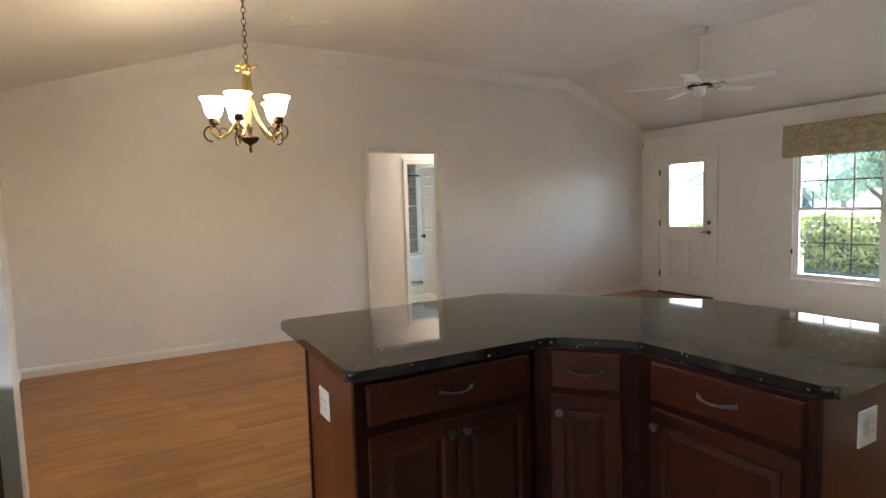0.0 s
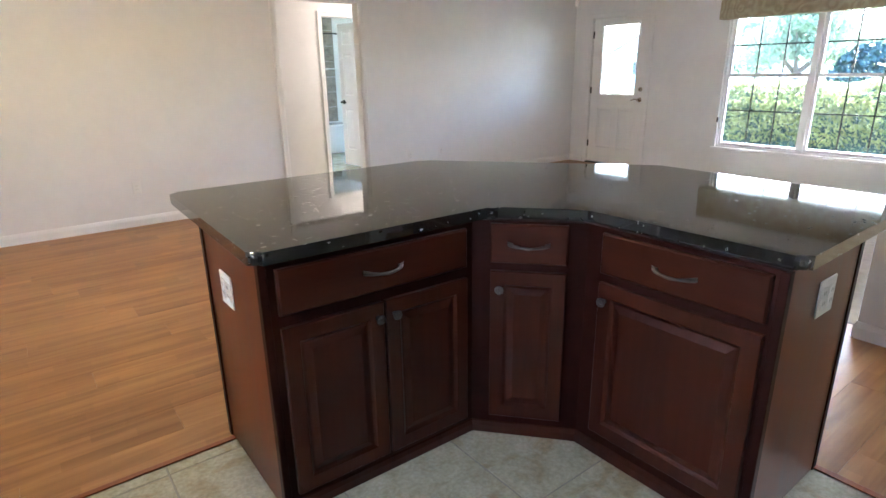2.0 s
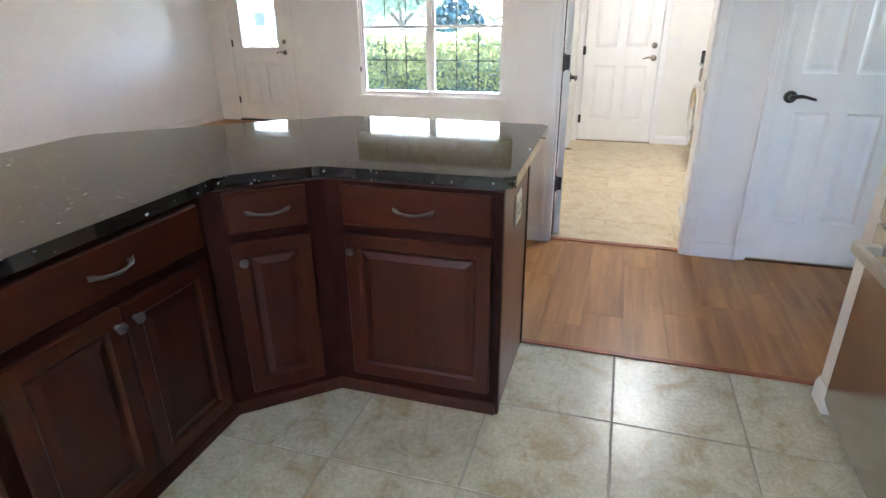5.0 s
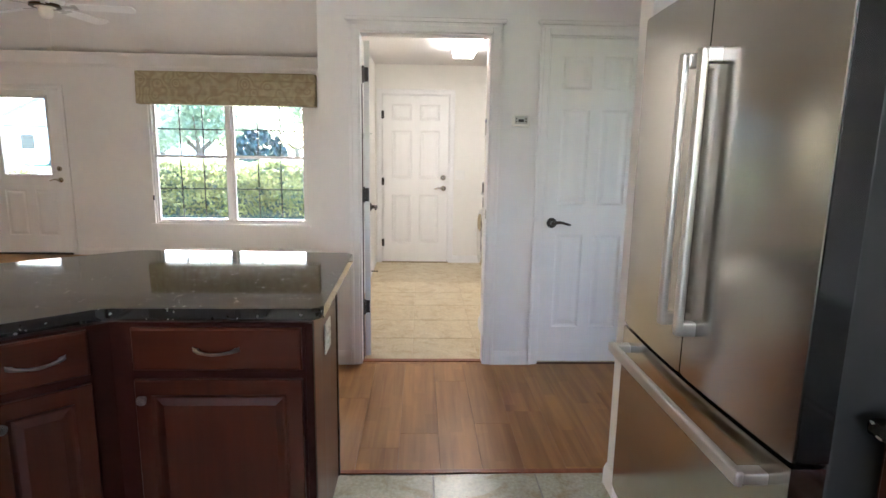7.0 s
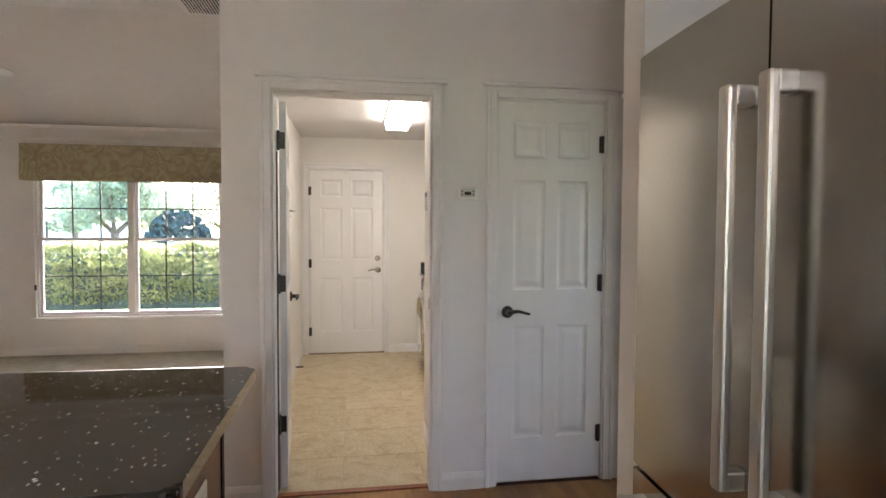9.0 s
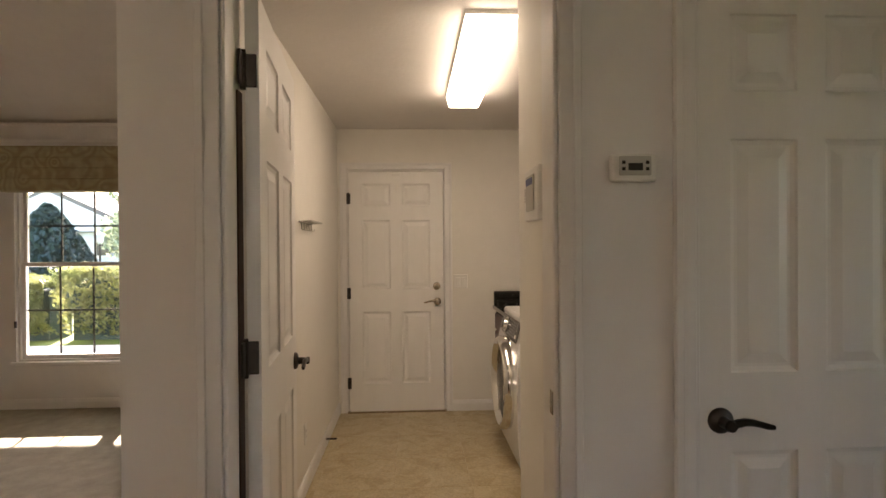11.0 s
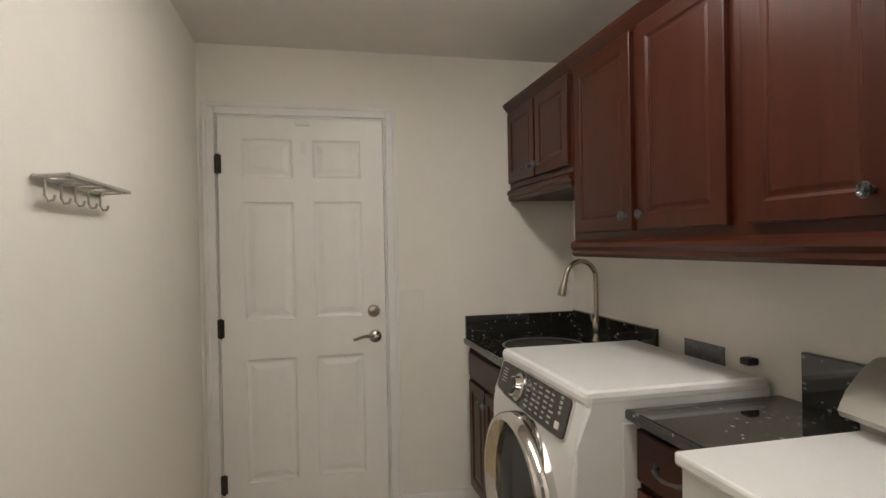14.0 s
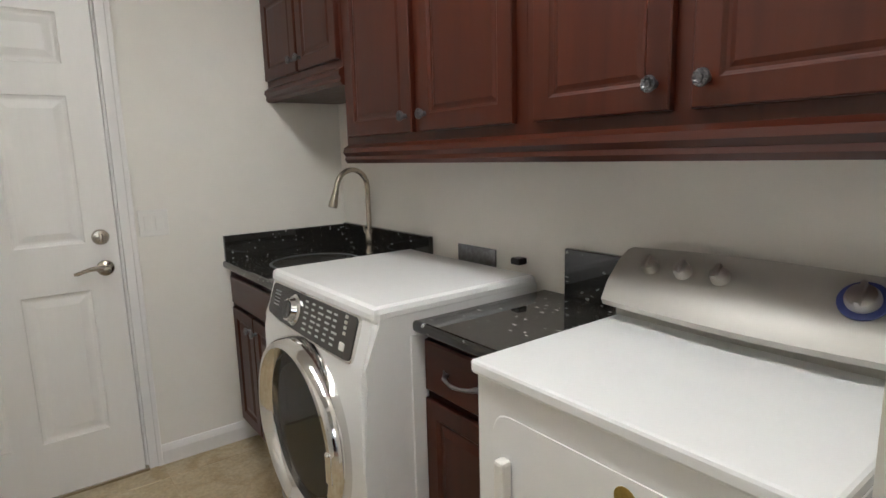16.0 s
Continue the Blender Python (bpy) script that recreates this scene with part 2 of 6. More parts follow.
def clear_glass(name, rough=0.0):
    m = bpy.data.materials.new(name)
    m.use_nodes = True
    nt = m.node_tree
    nt.nodes.remove(nt.nodes["Principled BSDF"])
    tr = nt.nodes.new("ShaderNodeBsdfTransparent")
    gl = nt.nodes.new("ShaderNodeBsdfGlossy")
    gl.inputs["Roughness"].default_value = 0.02
    fr = nt.nodes.new("ShaderNodeFresnel")
    mx = nt.nodes.new("ShaderNodeMixShader")
    link(nt, fr.outputs[0], mx.inputs[0])
    link(nt, tr.outputs[0], mx.inputs[1])
    link(nt, gl.outputs[0], mx.inputs[2])
    link(nt, mx.outputs[0], nt.nodes["Material Output"].inputs["Surface"])
    return m


M_WALL = material("wall_paint", (0.79, 0.77, 0.75), 0.75, vary=0.05, scale=1.2, bump=0.10, bump_scale=160)
M_WALL_L = material("laundry_wall_paint", (0.82, 0.79, 0.73), 0.75, vary=0.04, scale=1.4, bump=0.10, bump_scale=160)
M_CEIL = material("ceiling_paint", (0.77, 0.74, 0.71), 0.85, vary=0.05, scale=1.5, bump=0.45, bump_scale=45)
M_DOOR_GAP = material("door_gap_dark", (0.055, 0.022, 0.012), 0.6, vary=0.3, scale=8, stretch=(4, 4, 0.3))
M_TRIM = material("trim_paint", (0.81, 0.79, 0.77), 0.38, vary=0.05, scale=5)
M_DOOR = material("door_paint", (0.81, 0.79, 0.76), 0.36, vary=0.03, scale=3, bump=0.02, bump_scale=60, stretch=(4, 4, 0.4))
M_CHERRY = wood("cherry_wood", (0.034, 0.0063, 0.0026), (0.054, 0.0112, 0.0039), 0.36, 0.12, axis=2, grain=30)
M_CHERRY_H = wood("cherry_wood_across", (0.034, 0.0063, 0.0026), (0.054, 0.0112, 0.0039), 0.36, 0.12, axis=0, grain=30)
M_CHERRY_DK = material("cherry_glaze", (0.024, 0.0050, 0.0030), 0.45, spec=0.12, vary=0.3, scale=8)
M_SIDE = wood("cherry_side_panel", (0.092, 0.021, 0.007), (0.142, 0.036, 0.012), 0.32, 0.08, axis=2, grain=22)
M_GRANITE = granite("black_granite")
M_KTILE = stone_tile("kitchen_tile", (0.53, 0.52, 0.40), (0.47, 0.45, 0.33), (0.39, 0.34, 0.22), 0.26)
M_LTILE = stone_tile("laundry_tile", (0.54, 0.46, 0.31), (0.48, 0.39, 0.24), (0.41, 0.31, 0.17), 0.4)
M_GROUT = material("grout", (0.34, 0.32, 0.27), 0.9, vary=0.15, scale=20)
M_PLANK = wood("laminate_plank", (0.25, 0.108, 0.034), (0.42, 0.216, 0.072), 0.36, 0.0, axis=0, grain=20, per_object=0.07, bands=4, strips=0.0643)
M_UNDER = material("plank_gap", (0.10, 0.04, 0.02), 0.8)
M_CARPET = material("carpet_pile", (0.42, 0.38, 0.30), 0.95, vary=0.18, scale=9, bump=0.5, bump_scale=260, spec=0.1)
M_STEEL = material("stainless_steel", (0.43, 0.415, 0.38), 0.19, metal=1.0, vary=0.06, scale=2, bump=0.012, bump_scale=300, stretch=(0.03, 1, 1))
M_STEEL_H = material("handle_steel", (0.60, 0.58, 0.55), 0.36, metal=1.0, vary=0.05)
M_DARKSIDE = material("fridge_side", (0.034, 0.034, 0.032), 0.34, metal=0.0, spec=0.4, vary=0.15, scale=4)
M_EDGE = material("fridge_door_edge", (0.010, 0.010, 0.010), 0.12, spec=0.6, vary=0.1, scale=4)
M_BLACK = material("black_plastic", (0.012, 0.012, 0.013), 0.35, vary=0.2)
M_CHROME = material("chrome", (0.75, 0.74, 0.72), 0.08, metal=1.0, vary=0.04)
M_NICKEL = material("brushed_nickel", (0.45, 0.40, 0.33), 0.26, metal=1.0, vary=0.08, scale=20)
M_PEWTER = material("dark_pewter", (0.20, 0.20, 0.21), 0.3, metal=1.0, vary=0.35, scale=60)
M_BRONZE = material("bronze_hardware", (0.055, 0.045, 0.038), 0.35, metal=0.8, vary=0.25, scale=30)
M_BRASS = material("antique_brass", (0.52, 0.40, 0.13), 0.30, metal=1.0, vary=0.35, scale=18)
M_BRASS_DK = material("dark_antique_brass", (0.075, 0.048, 0.030), 0.4, metal=0.9, vary=0.3, scale=18)
M_ENAMEL = material("white_enamel", (0.86, 0.86, 0.86), 0.16, vary=0.03, scale=2)
M_PLASTIC_W = material("white_plastic", (0.80, 0.78, 0.74), 0.35, vary=0.04)
M_CONSOLE = material("silver_console", (0.50, 0.48, 0.44), 0.45, metal=0.35, vary=0.06, scale=3, stretch=(0.1, 1, 1))
M_PANEL_DK = material("control_panel", (0.055, 0.05, 0.045), 0.22, vary=0.15)
M_INK = material("print_white", (0.42, 0.42, 0.42), 0.5)
M_INK_D = material("print_dark", (0.06, 0.06, 0.06), 0.5)
M_BLUE = material("print_blue", (0.04, 0.055, 0.20), 0.4)
M_GLASS = clear_glass("window_glass")
M_DRUM = material("dryer_drum_steel", (0.35, 0.35, 0.36), 0.25, metal=1.0, vary=0.1)
M_GLASS_DK = clear_glass("dryer_glass")
M_FABRIC = fabric("valance_fabric")
M_SHADE_W = material("blind_white", (0.85, 0.83, 0.80), 0.7, vary=0.03)
M_TILE_BATH = stone_tile("bath_tile", (0.36, 0.31, 0.25), (0.29, 0.25, 0.20), (0.20, 0.16, 0.12), 0.3)
M_BULB = emitter("bulb_glow", (1.0, 0.73, 0.38), 2.6)
M_DOME = emitter("hall_dome_glow", (1.0, 0.76, 0.52), 12.0)
M_TUBE = emitter("diffuser_glow", (1.0, 0.88, 0.70), 1.7)
M_GRASS = material("lawn", (0.20, 0.26, 0.06), 0.9, vary=0.4, scale=0.6, bump=0.6, bump_scale=30, second=(0.10, 0.15, 0.03))
M_CONCRETE = material("concrete_path", (0.72, 0.71, 0.69), 0.85, vary=0.12, scale=2, bump=0.2)
M_ASPHALT = material("asphalt", (0.06, 0.06, 0.06), 0.9, vary=0.2, scale=3)
def leafy(m, k=0.45):
    """Let part of the light pass through thin leaves."""
    nt = m.node_tree
    b = nt.nodes["Principled BSDF"]
    t = nt.nodes.new("ShaderNodeBsdfTranslucent")
    hs = nt.nodes.new("ShaderNodeHueSaturation")
    hs.inputs["Value"].default_value, hs.inputs["Saturation"].default_value = 1.8, 1.1
    link(nt, b.inputs["Base Color"].links[0].from_socket, hs.inputs["Color"])
    link(nt, hs.outputs[0], t.inputs["Color"])
    mx = nt.nodes.new("ShaderNodeMixShader")
    mx.inputs[0].default_value = k
    link(nt, b.outputs[0], mx.inputs[1])
    link(nt, t.outputs[0], mx.inputs[2])
    link(nt, mx.outputs[0], nt.nodes["Material Output"].inputs["Surface"])
    return m


M_LEAF = material("hedge_leaf", (0.25, 0.255, 0.11), 0.45, vary=0.5, scale=3, second=(0.10, 0.125, 0.055))
M_LEAF2 = material("tree_leaf", (0.14, 0.17, 0.08), 0.6, vary=0.4, scale=1, second=(0.07, 0.10, 0.05))
# Haze over the far trees is mixed into this pale grey-green
M_LEAF_HAZE = material("hazed_leaf", (0.29, 0.33, 0.23), 0.7, vary=0.3, scale=1, second=(0.20, 0.24, 0.17))
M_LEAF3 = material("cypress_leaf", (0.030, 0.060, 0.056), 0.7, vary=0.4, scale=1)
M_BARK = material("bark", (0.16, 0.12, 0.09), 0.9, vary=0.3, scale=6, bump=0.8, bump_scale=20)
leafy(M_LEAF), leafy(M_LEAF2, 0.3), leafy(M_LEAF_HAZE, 0.3)
M_SIDING = material("house_siding", (0.72, 0.74, 0.76), 0.7, vary=0.05)
M_ROOF = material("roof_shingle", (0.20, 0.18, 0.17), 0.9, vary=0.3, scale=5)


# ---- mesh helpers ----
def thing(name, m, label, category, group="", kind=""):
    ob = new(name)
    ob.empty_display_size = 0.1
    ob.matrix_world = m
    return tagged(ob, label, category, group, kind)


def finish(name, bm, mat, smooth=False):
    me = bpy.data.meshes.new(name)
    bmesh.ops.recalc_face_normals(bm, faces=bm.faces)
    bm.to_mesh(me)
    bm.free()
    me.materials.append(mat)
    if smooth:
        for p in me.polygons:
            p.use_smooth = True
        me.set_sharp_from_angle(angle=radians(40 if smooth is True else smooth))
    return me


def part(name, bm, mat, parent, label="", smooth=False, m=None):
    ob = new(name, finish(name, bm, mat, smooth))
    ob.parent = parent
    if m is not None:
        ob.matrix_local = m
    return tagged(ob, label)


def solid(name, bm, mat, label, category, kind="structure", group="", smooth=False):
    return tagged(new(name, finish(name, bm, mat, smooth)), label, category, group, kind)


def box(bm, x0, y0, z0, x1, y1, z1, bev=0.0, seg=2):
    r = bmesh.ops.create_cube(bm, size=1.0)
    c = Vector(((x0 + x1) / 2, (y0 + y1) / 2, (z0 + z1) / 2))
    for v in r["verts"]:
        v.co = Vector((v.co.x * (x1 - x0), v.co.y * (y1 - y0), v.co.z * (z1 - z0))) + c
    if bev:
        edges = list({e for v in r["verts"] for e in v.link_edges})
        bmesh.ops.bevel(bm, geom=edges, offset=bev, segments=seg, affect="EDGES", profile=0.5)
    return bm


def boxes(*rows, bev=0.0):
    bm = bmesh.new()
    for r in rows:
        box(bm, *r, bev=bev)
    return bm


def rod(bm, p0, p1, r0, r1=None, n=14):
    p0, p1 = Vector(p0), Vector(p1)
    d = p1 - p0
    m = Matrix.Translation((p0 + p1) / 2) @ d.to_track_quat("Z", "Y").to_matrix().to_4x4()
    bmesh.ops.create_cone(bm, cap_ends=True, segments=n, radius1=r0, radius2=r0 if r1 is None else r1, depth=d.length, matrix=m)
    return bm


def tube(bm, pts, r, n=8):
    """Sweep a circle along points; r is one radius or one per point."""
    pts = [Vector(p) for p in pts]
    rings = []
    up = Vector((0.13, 0.31, 0.94)).normalized()
    for i, p in enumerate(pts):
        d = (pts[min(i + 1, len(pts) - 1)] - pts[max(i - 1, 0)]).normalized()
        a = d.cross(up)
        if a.length < 1e-3:
            a = d.cross(Vector((1, 0, 0)))
        a.normalize()
        b = d.cross(a)
        rad = r[i] if isinstance(r, (list, tuple)) else r
        rings.append([bm.verts.new(p + (a * math.cos(t) + b * math.sin(t)) * rad) for t in [2 * math.pi * k / n for k in range(n)]])
    for q, s in zip(rings, rings[1:]):
        for k in range(n):
            bm.faces.new((q[k], q[(k + 1) % n], s[(k + 1) % n], s[k]))
    bm.faces.new(rings[0][::-1])
    bm.faces.new(rings[-1])
    return bm


def lathe(bm, prof, n=24, m=Matrix()):
    """Revolve (radius, height) pairs round local z."""
    rings = [[bm.verts.new(m @ Vector((r * math.cos(2 * math.pi * k / n), r * math.sin(2 * math.pi * k / n), z))) for k in range(n)] for r, z in prof]
    for q, s in zip(rings, rings[1:]):
        for k in range(n):
            bm.faces.new((q[k], q[(k + 1) % n], s[(k + 1) % n], s[k]))
    if prof[0][0] > 1e-4:
        bm.faces.new(rings[0][::-1])
    if prof[-1][0] > 1e-4:
        bm.faces.new(rings[-1])
    return bm


def stepped(bm, w, h, prof, back, x=0.0, z=0.0, y=0.0):
    """A panel w by h in the xz plane facing -y, its face stepping inward by (inset, depth) pairs, closed at depth back."""
    def ring(i, d):
        return [bm.verts.new((x + i, y + d, z + i)), bm.verts.new((x + w - i, y + d, z + i)), bm.verts.new((x + w - i, y + d, z + h - i)), bm.verts.new((x + i, y + d, z + h - i))]
    rs = [ring(0, back)] + [ring(i, d) for i, d in prof]
    for a, b in zip(rs, rs[1:]):
        for k in range(4):
            bm.faces.new((a[k], a[(k + 1) % 4], b[(k + 1) % 4], b[k]))
    bm.faces.new(rs[-1])
    bm.faces.new(rs[0][::-1])
    return bm


def prism(bm, pts, z0, z1, bev=0.0, seg=3):
    """Extrude an outline in the xy plane."""
    lo = [bm.verts.new((x, y, z0)) for x, y in pts]
    hi = [bm.verts.new((x, y, z1)) for x, y in pts]
    n = len(pts)
    bm.faces.new(lo[::-1])
    bm.faces.new(hi)
    for k in range(n):
        bm.faces.new((lo[k], lo[(k + 1) % n], hi[(k + 1) % n], hi[k]))
    if bev:
        edges = [e for e in bm.edges if all(v in lo for v in e.verts) or all(v in hi for v in e.verts)]
        bmesh.ops.bevel(bm, geom=edges, offset=bev, segments=seg, affect="EDGES", profile=0.5)
    return bm


def sweep_profile(bm, prof, p0, p1, out):
    """Straight moulding: (out, up) profile pairs run from p0 to p1."""
    p0, p1, out = Vector(p0), Vector(p1), Vector(out).normalized()
    a = [bm.verts.new(p0 + out * o + Vector((0, 0, u))) for o, u in prof]
    b = [bm.verts.new(p1 + out * o + Vector((0, 0, u))) for o, u in prof]
    n = len(prof)
    for k in range(n):
        bm.faces.new((a[k], a[(k + 1) % n], b[(k + 1) % n], b[k]))
    bm.faces.new(a[::-1])
    bm.faces.new(b)
    return bm


def rounded(pts, r, n=5):
    """Round the corners of an outline."""
    out = []
    for i, p in enumerate(pts):
        p = Vector(p)
        a, b = Vector(pts[i - 1]) - p, Vector(pts[(i + 1) % len(pts)]) - p
        ra = min(r, a.length * 0.45, b.length * 0.45)
        s, e = p + a.normalized() * ra, p + b.normalized() * ra
        for k in range(n + 1):
            t = k / n
            out.append(tuple((s * (1 - t) ** 2 + p * 2 * t * (1 - t) + e * t * t)))
    return out


def wpart(name, bm, mat, parent, label="", smooth=False):
    """A part whose mesh was drawn in world coordinates."""
    bm.transform(parent.matrix_world.inverted())
    return part(name, bm, mat, parent, label, smooth)


# ---- the large structure ----
NY, EX, PX = 6.15, 7.28, 3.555          # north wall, east (window) wall, partition wall: inner faces
FLAT, PLATE = 3.2, 2.5                 # vault: flat middle and wall plate
RL, RR = 1.3, 5.65                     # ends of the flat middle
LCEIL = 2.41                           # laundry ceiling
LN, LS, LE = 0.975, -0.99, 6.96        # laundry north, south and east faces
SY = -1.11                             # south wall of the kitchen
PASS = (2.607, 3.575, 2.12)             # passage: from, to, height
LDO = (-0.02, 0.805, 2.122)            # laundry doorway
CLO = (-0.995, -0.37, 2.125)           # closet doorway
FDO = (4.88, 5.82, 2.07)               # front door
WIN = (1.875, 3.82, 0.415, 2.0)        # window: y from, y to, sill, head
WX = -2.3


def gable(bm, y0, y1, pieces):
    for pts in pieces:
        a = [bm.verts.new((x, y0, z)) for x, z in pts]
        b = [bm.verts.new((x, y1, z)) for x, z in pts]
        n = len(pts)
        bm.faces.new(a)
        bm.faces.new(b[::-1])
        for k in range(n):
            bm.faces.new((a[k], a[(k + 1) % n], b[(k + 1) % n], b[k]))
    return bm


bm = bmesh.new()
gable(bm, NY, NY + 0.12, [
    [(-0.97, 0), (PASS[0], 0), (PASS[0], FLAT + 0.1), (RL, FLAT + 0.1), (-0.97, PLATE + 0.1)],
    [(PASS[0], PASS[2]), (PASS[1], PASS[2]), (PASS[1], FLAT + 0.1), (PASS[0], FLAT + 0.1)],
    [(PASS[1], 0), (7.42, 0), (7.42, PLATE + 0.1), (RR, FLAT + 0.1), (PASS[1], FLAT + 0.1)]])
solid("wall_north", bm, M_WALL, "warm off-white painted gable wall with passage opening", "wall")
bm = boxes((EX, 1.047, 0, EX + 0.14, WIN[0], 2.6), (EX, WIN[0], 0, EX + 0.14, WIN[1], WIN[2]), (EX, WIN[0], WIN[3], EX + 0.14, WIN[1], 2.6),
           (EX, WIN[1], 0, EX + 0.14, FDO[0], 2.6), (EX, FDO[0], FDO[2], EX + 0.14, FDO[1], 2.6), (EX, FDO[1], 0, EX + 0.14, NY, 2.6))
solid("wall_east", bm, M_WALL, "white painted outer wall with window and front door", "wall")
bm = boxes((-0.97, 2.36, 0, -0.85, NY, 2.6))
solid("wall_west", bm, M_WALL, "plain white dining room wall", "wall")
bm = boxes((WX, 2.24, 0, -0.31, 2.36, 3.3))
solid("wall_kitchen_stub", bm, M_WALL, "white stub wall between kitchen and dining area", "wall")
# Opening is never in view; added and sized to give the kitchen fill daylight
bm = boxes((WX - 0.12, SY - 0.12, 0, WX, 2.36, 1.1), (WX - 0.12, SY - 0.12, 1.65, WX, 2.36, 3.3), (WX - 0.12, SY - 0.12, 1.1, WX, 0.28, 1.65), (WX - 0.12, 0.80, 1.1, WX, 2.36, 1.65))
solid("wall_kitchen_west", bm, M_WALL, "white kitchen wall with an unseen opening added for daylight", "wall")
bm = boxes((PX, SY - 0.12, 0, PX + 0.12, CLO[0], 3.3), (PX, CLO[0], CLO[2], PX + 0.12, CLO[1], 3.3), (PX, CLO[1], 0, PX + 0.12, LDO[0], 3.3),
           (PX, LDO[0], LDO[2], PX + 0.12, LDO[1], 3.3), (PX, LDO[1], 0, PX + 0.12, 1.047, 3.3))
solid("wall_partition", bm, M_WALL, "white painted partition wall with laundry and closet doorways", "wall")
bm = boxes((PX + 0.12, LN, 0, EX, 1.047, 3.3))
solid("wall_laundry_north", bm, M_WALL_L, "cream painted laundry side wall", "wall")
GDO = (0.062, 0.896, 2.066)
bm = boxes((LE, LS, 0, LE + 0.12, GDO[0], LCEIL), (LE, GDO[0], GDO[2], LE + 0.12, GDO[1], LCEIL), (LE, GDO[1], 0, LE + 0.12, LN, LCEIL))
solid("wall_laundry_east", bm, M_WALL_L, "cream painted laundry end wall around a door", "wall")
bm = boxes((PX + 0.12, LS - 0.12, 0, LE + 0.12, LS, LCEIL))
solid("wall_laundry_south", bm, M_WALL_L, "cream painted laundry wall behind the appliances", "wall")
bm = boxes((PX + 0.12, -0.18, 0, 4.372, -0.08, LCEIL), (4.27, LS, 0, 4.372, -0.18, LCEIL))
solid("wall_closet", bm, M_WALL_L, "cream painted closet wall jutting into the laundry", "wall")
SDO = (2.70, 3.49, 2.09)
bm = boxes((WX, SY - 0.12, 0, SDO[0], SY, 3.3), (SDO[0], SY - 0.12, SDO[2], SDO[1], SY, 3.3), (SDO[1], SY - 0.12, 0, PX, SY, 3.3))
solid("wall_south", bm, M_WALL, "white kitchen wall with a side doorway", "wall")
bm = boxes((2.07, SY, 0, 2.19, -0.41, 3.3))
solid("wall_fridge_wing", bm, M_WALL, "white wing wall beside the refrigerator", "wall")
# side room, hall and bathroom shells
bm = boxes((1.2, -3.6, 0, 4.4, -3.48, 0.9), (1.2, -3.6, 2.1, 4.4, -3.48, 2.6), (1.2, -3.6, 0.9, 1.6, -3.48, 2.1), (2.3, -3.6, 0.9, 4.4, -3.48, 2.1), (1.08, -3.6, 0, 1.2, SY - 0.12, 2.6), (4.4, -3.6, 0, 4.52, LS - 0.12, 2.6))
solid("wall_side_room", bm, M_WALL, "plain white side room walls", "wall")
HY = 7.35
HDO = (3.70, 4.46, 2.08)
bm = boxes((1.5, HY, 0, HDO[0], HY + 0.11, 2.5), (HDO[0], HY, HDO[2], HDO[1], HY + 0.11, 2.5), (HDO[1], HY, 0, 6.6, HY + 0.11, 2.5), (1.38, NY + 0.12, 0, 1.5, HY + 0.11, 2.5), (6.48, NY + 0.12, 0, 6.6, HY, 2.5))
solid("wall_hall", bm, M_WALL, "warm lit hallway wall with a bathroom doorway", "wall")
bm = boxes((3.3, HY + 0.11, 0, 3.42, 10.2, 2.5), (3.3, 10.2, 0, 5.75, 10.32, 2.5), (5.75, 10.2, 0, 6.9, 10.32, 0.7), (5.75, 10.2, 2.35, 6.9, 10.32, 2.5), (6.9, HY + 0.11, 0, 7.02, 10.32, 2.5), (6.6, HY, 0, 6.9, HY + 0.11, 2.5))
solid("wall_bathroom", bm, M_WALL, "white bathroom walls with a window opening", "wall")

bm = bmesh.new()
T = 0.08
gable(bm, 1.047, NY, [
    [(-0.97, PLATE - 0.02), (RL, FLAT), (RL, FLAT + T), (-0.97, PLATE + T)],
    [(RL, FLAT), (RR, FLAT), (RR, FLAT + T), (RL, FLAT + T)],
    [(RR, FLAT), (EX + 0.05, PLATE - 0.02), (EX + 0.05, PLATE + T), (RR, FLAT + T)]])
box(bm, WX - 0.1, SY - 0.1, FLAT, PX + 0.1, 1.047, FLAT + T)
box(bm, WX - 0.1, 1.047, FLAT + 0.004, -0.9, 2.3, FLAT + T)
gable(bm, 1.03, 1.047, [[(-0.97, PLATE - 0.05), (RL, FLAT), (-0.97, FLAT)]])
solid("ceiling", bm, M_CEIL, "textured off-white vaulted ceiling with a flat middle", "ceiling")
bm = boxes((PX + 0.12, LS, LCEIL, LE, LN, LCEIL + 0.08))
solid("ceiling_laundry", bm, M_CEIL, "textured cream laundry ceiling", "ceiling")
bm = boxes((1.4, NY + 0.12, 2.44, 6.6, HY, 2.5), (3.4, HY + 0.11, 2.44, 6.95, 10.2, 2.5))
solid("ceiling_hall", bm, M_CEIL, "plain white hall ceiling", "ceiling")
bm = boxes((1.2, -3.5, 2.5, 4.4, SY - 0.12, 2.58))
solid("ceiling_side_room", bm, M_CEIL, "plain white side room ceiling", "ceiling")

# ---- trim ----
BASE_P = [(0, 0), (0.016, 0), (0.016, 0.062), (0.011, 0.078), (0.006, 0.09), (0, 0.092)]
CROWN_P = [(0, -0.15), (0.014, -0.15), (0.018, -0.125), (0.030, -0.105), (0.060, -0.060), (0.078, -0.035), (0.082, -0.018), (0.092, -0.012), (0.092, 0), (0, 0)]


def baseboard(p0, p1, out):
    bm = sweep_profile(bmesh.new(), BASE_P, p0, p1, out)
    return solid("baseboard", bm, M_TRIM, "white painted baseboard along the wall", "baseboard")


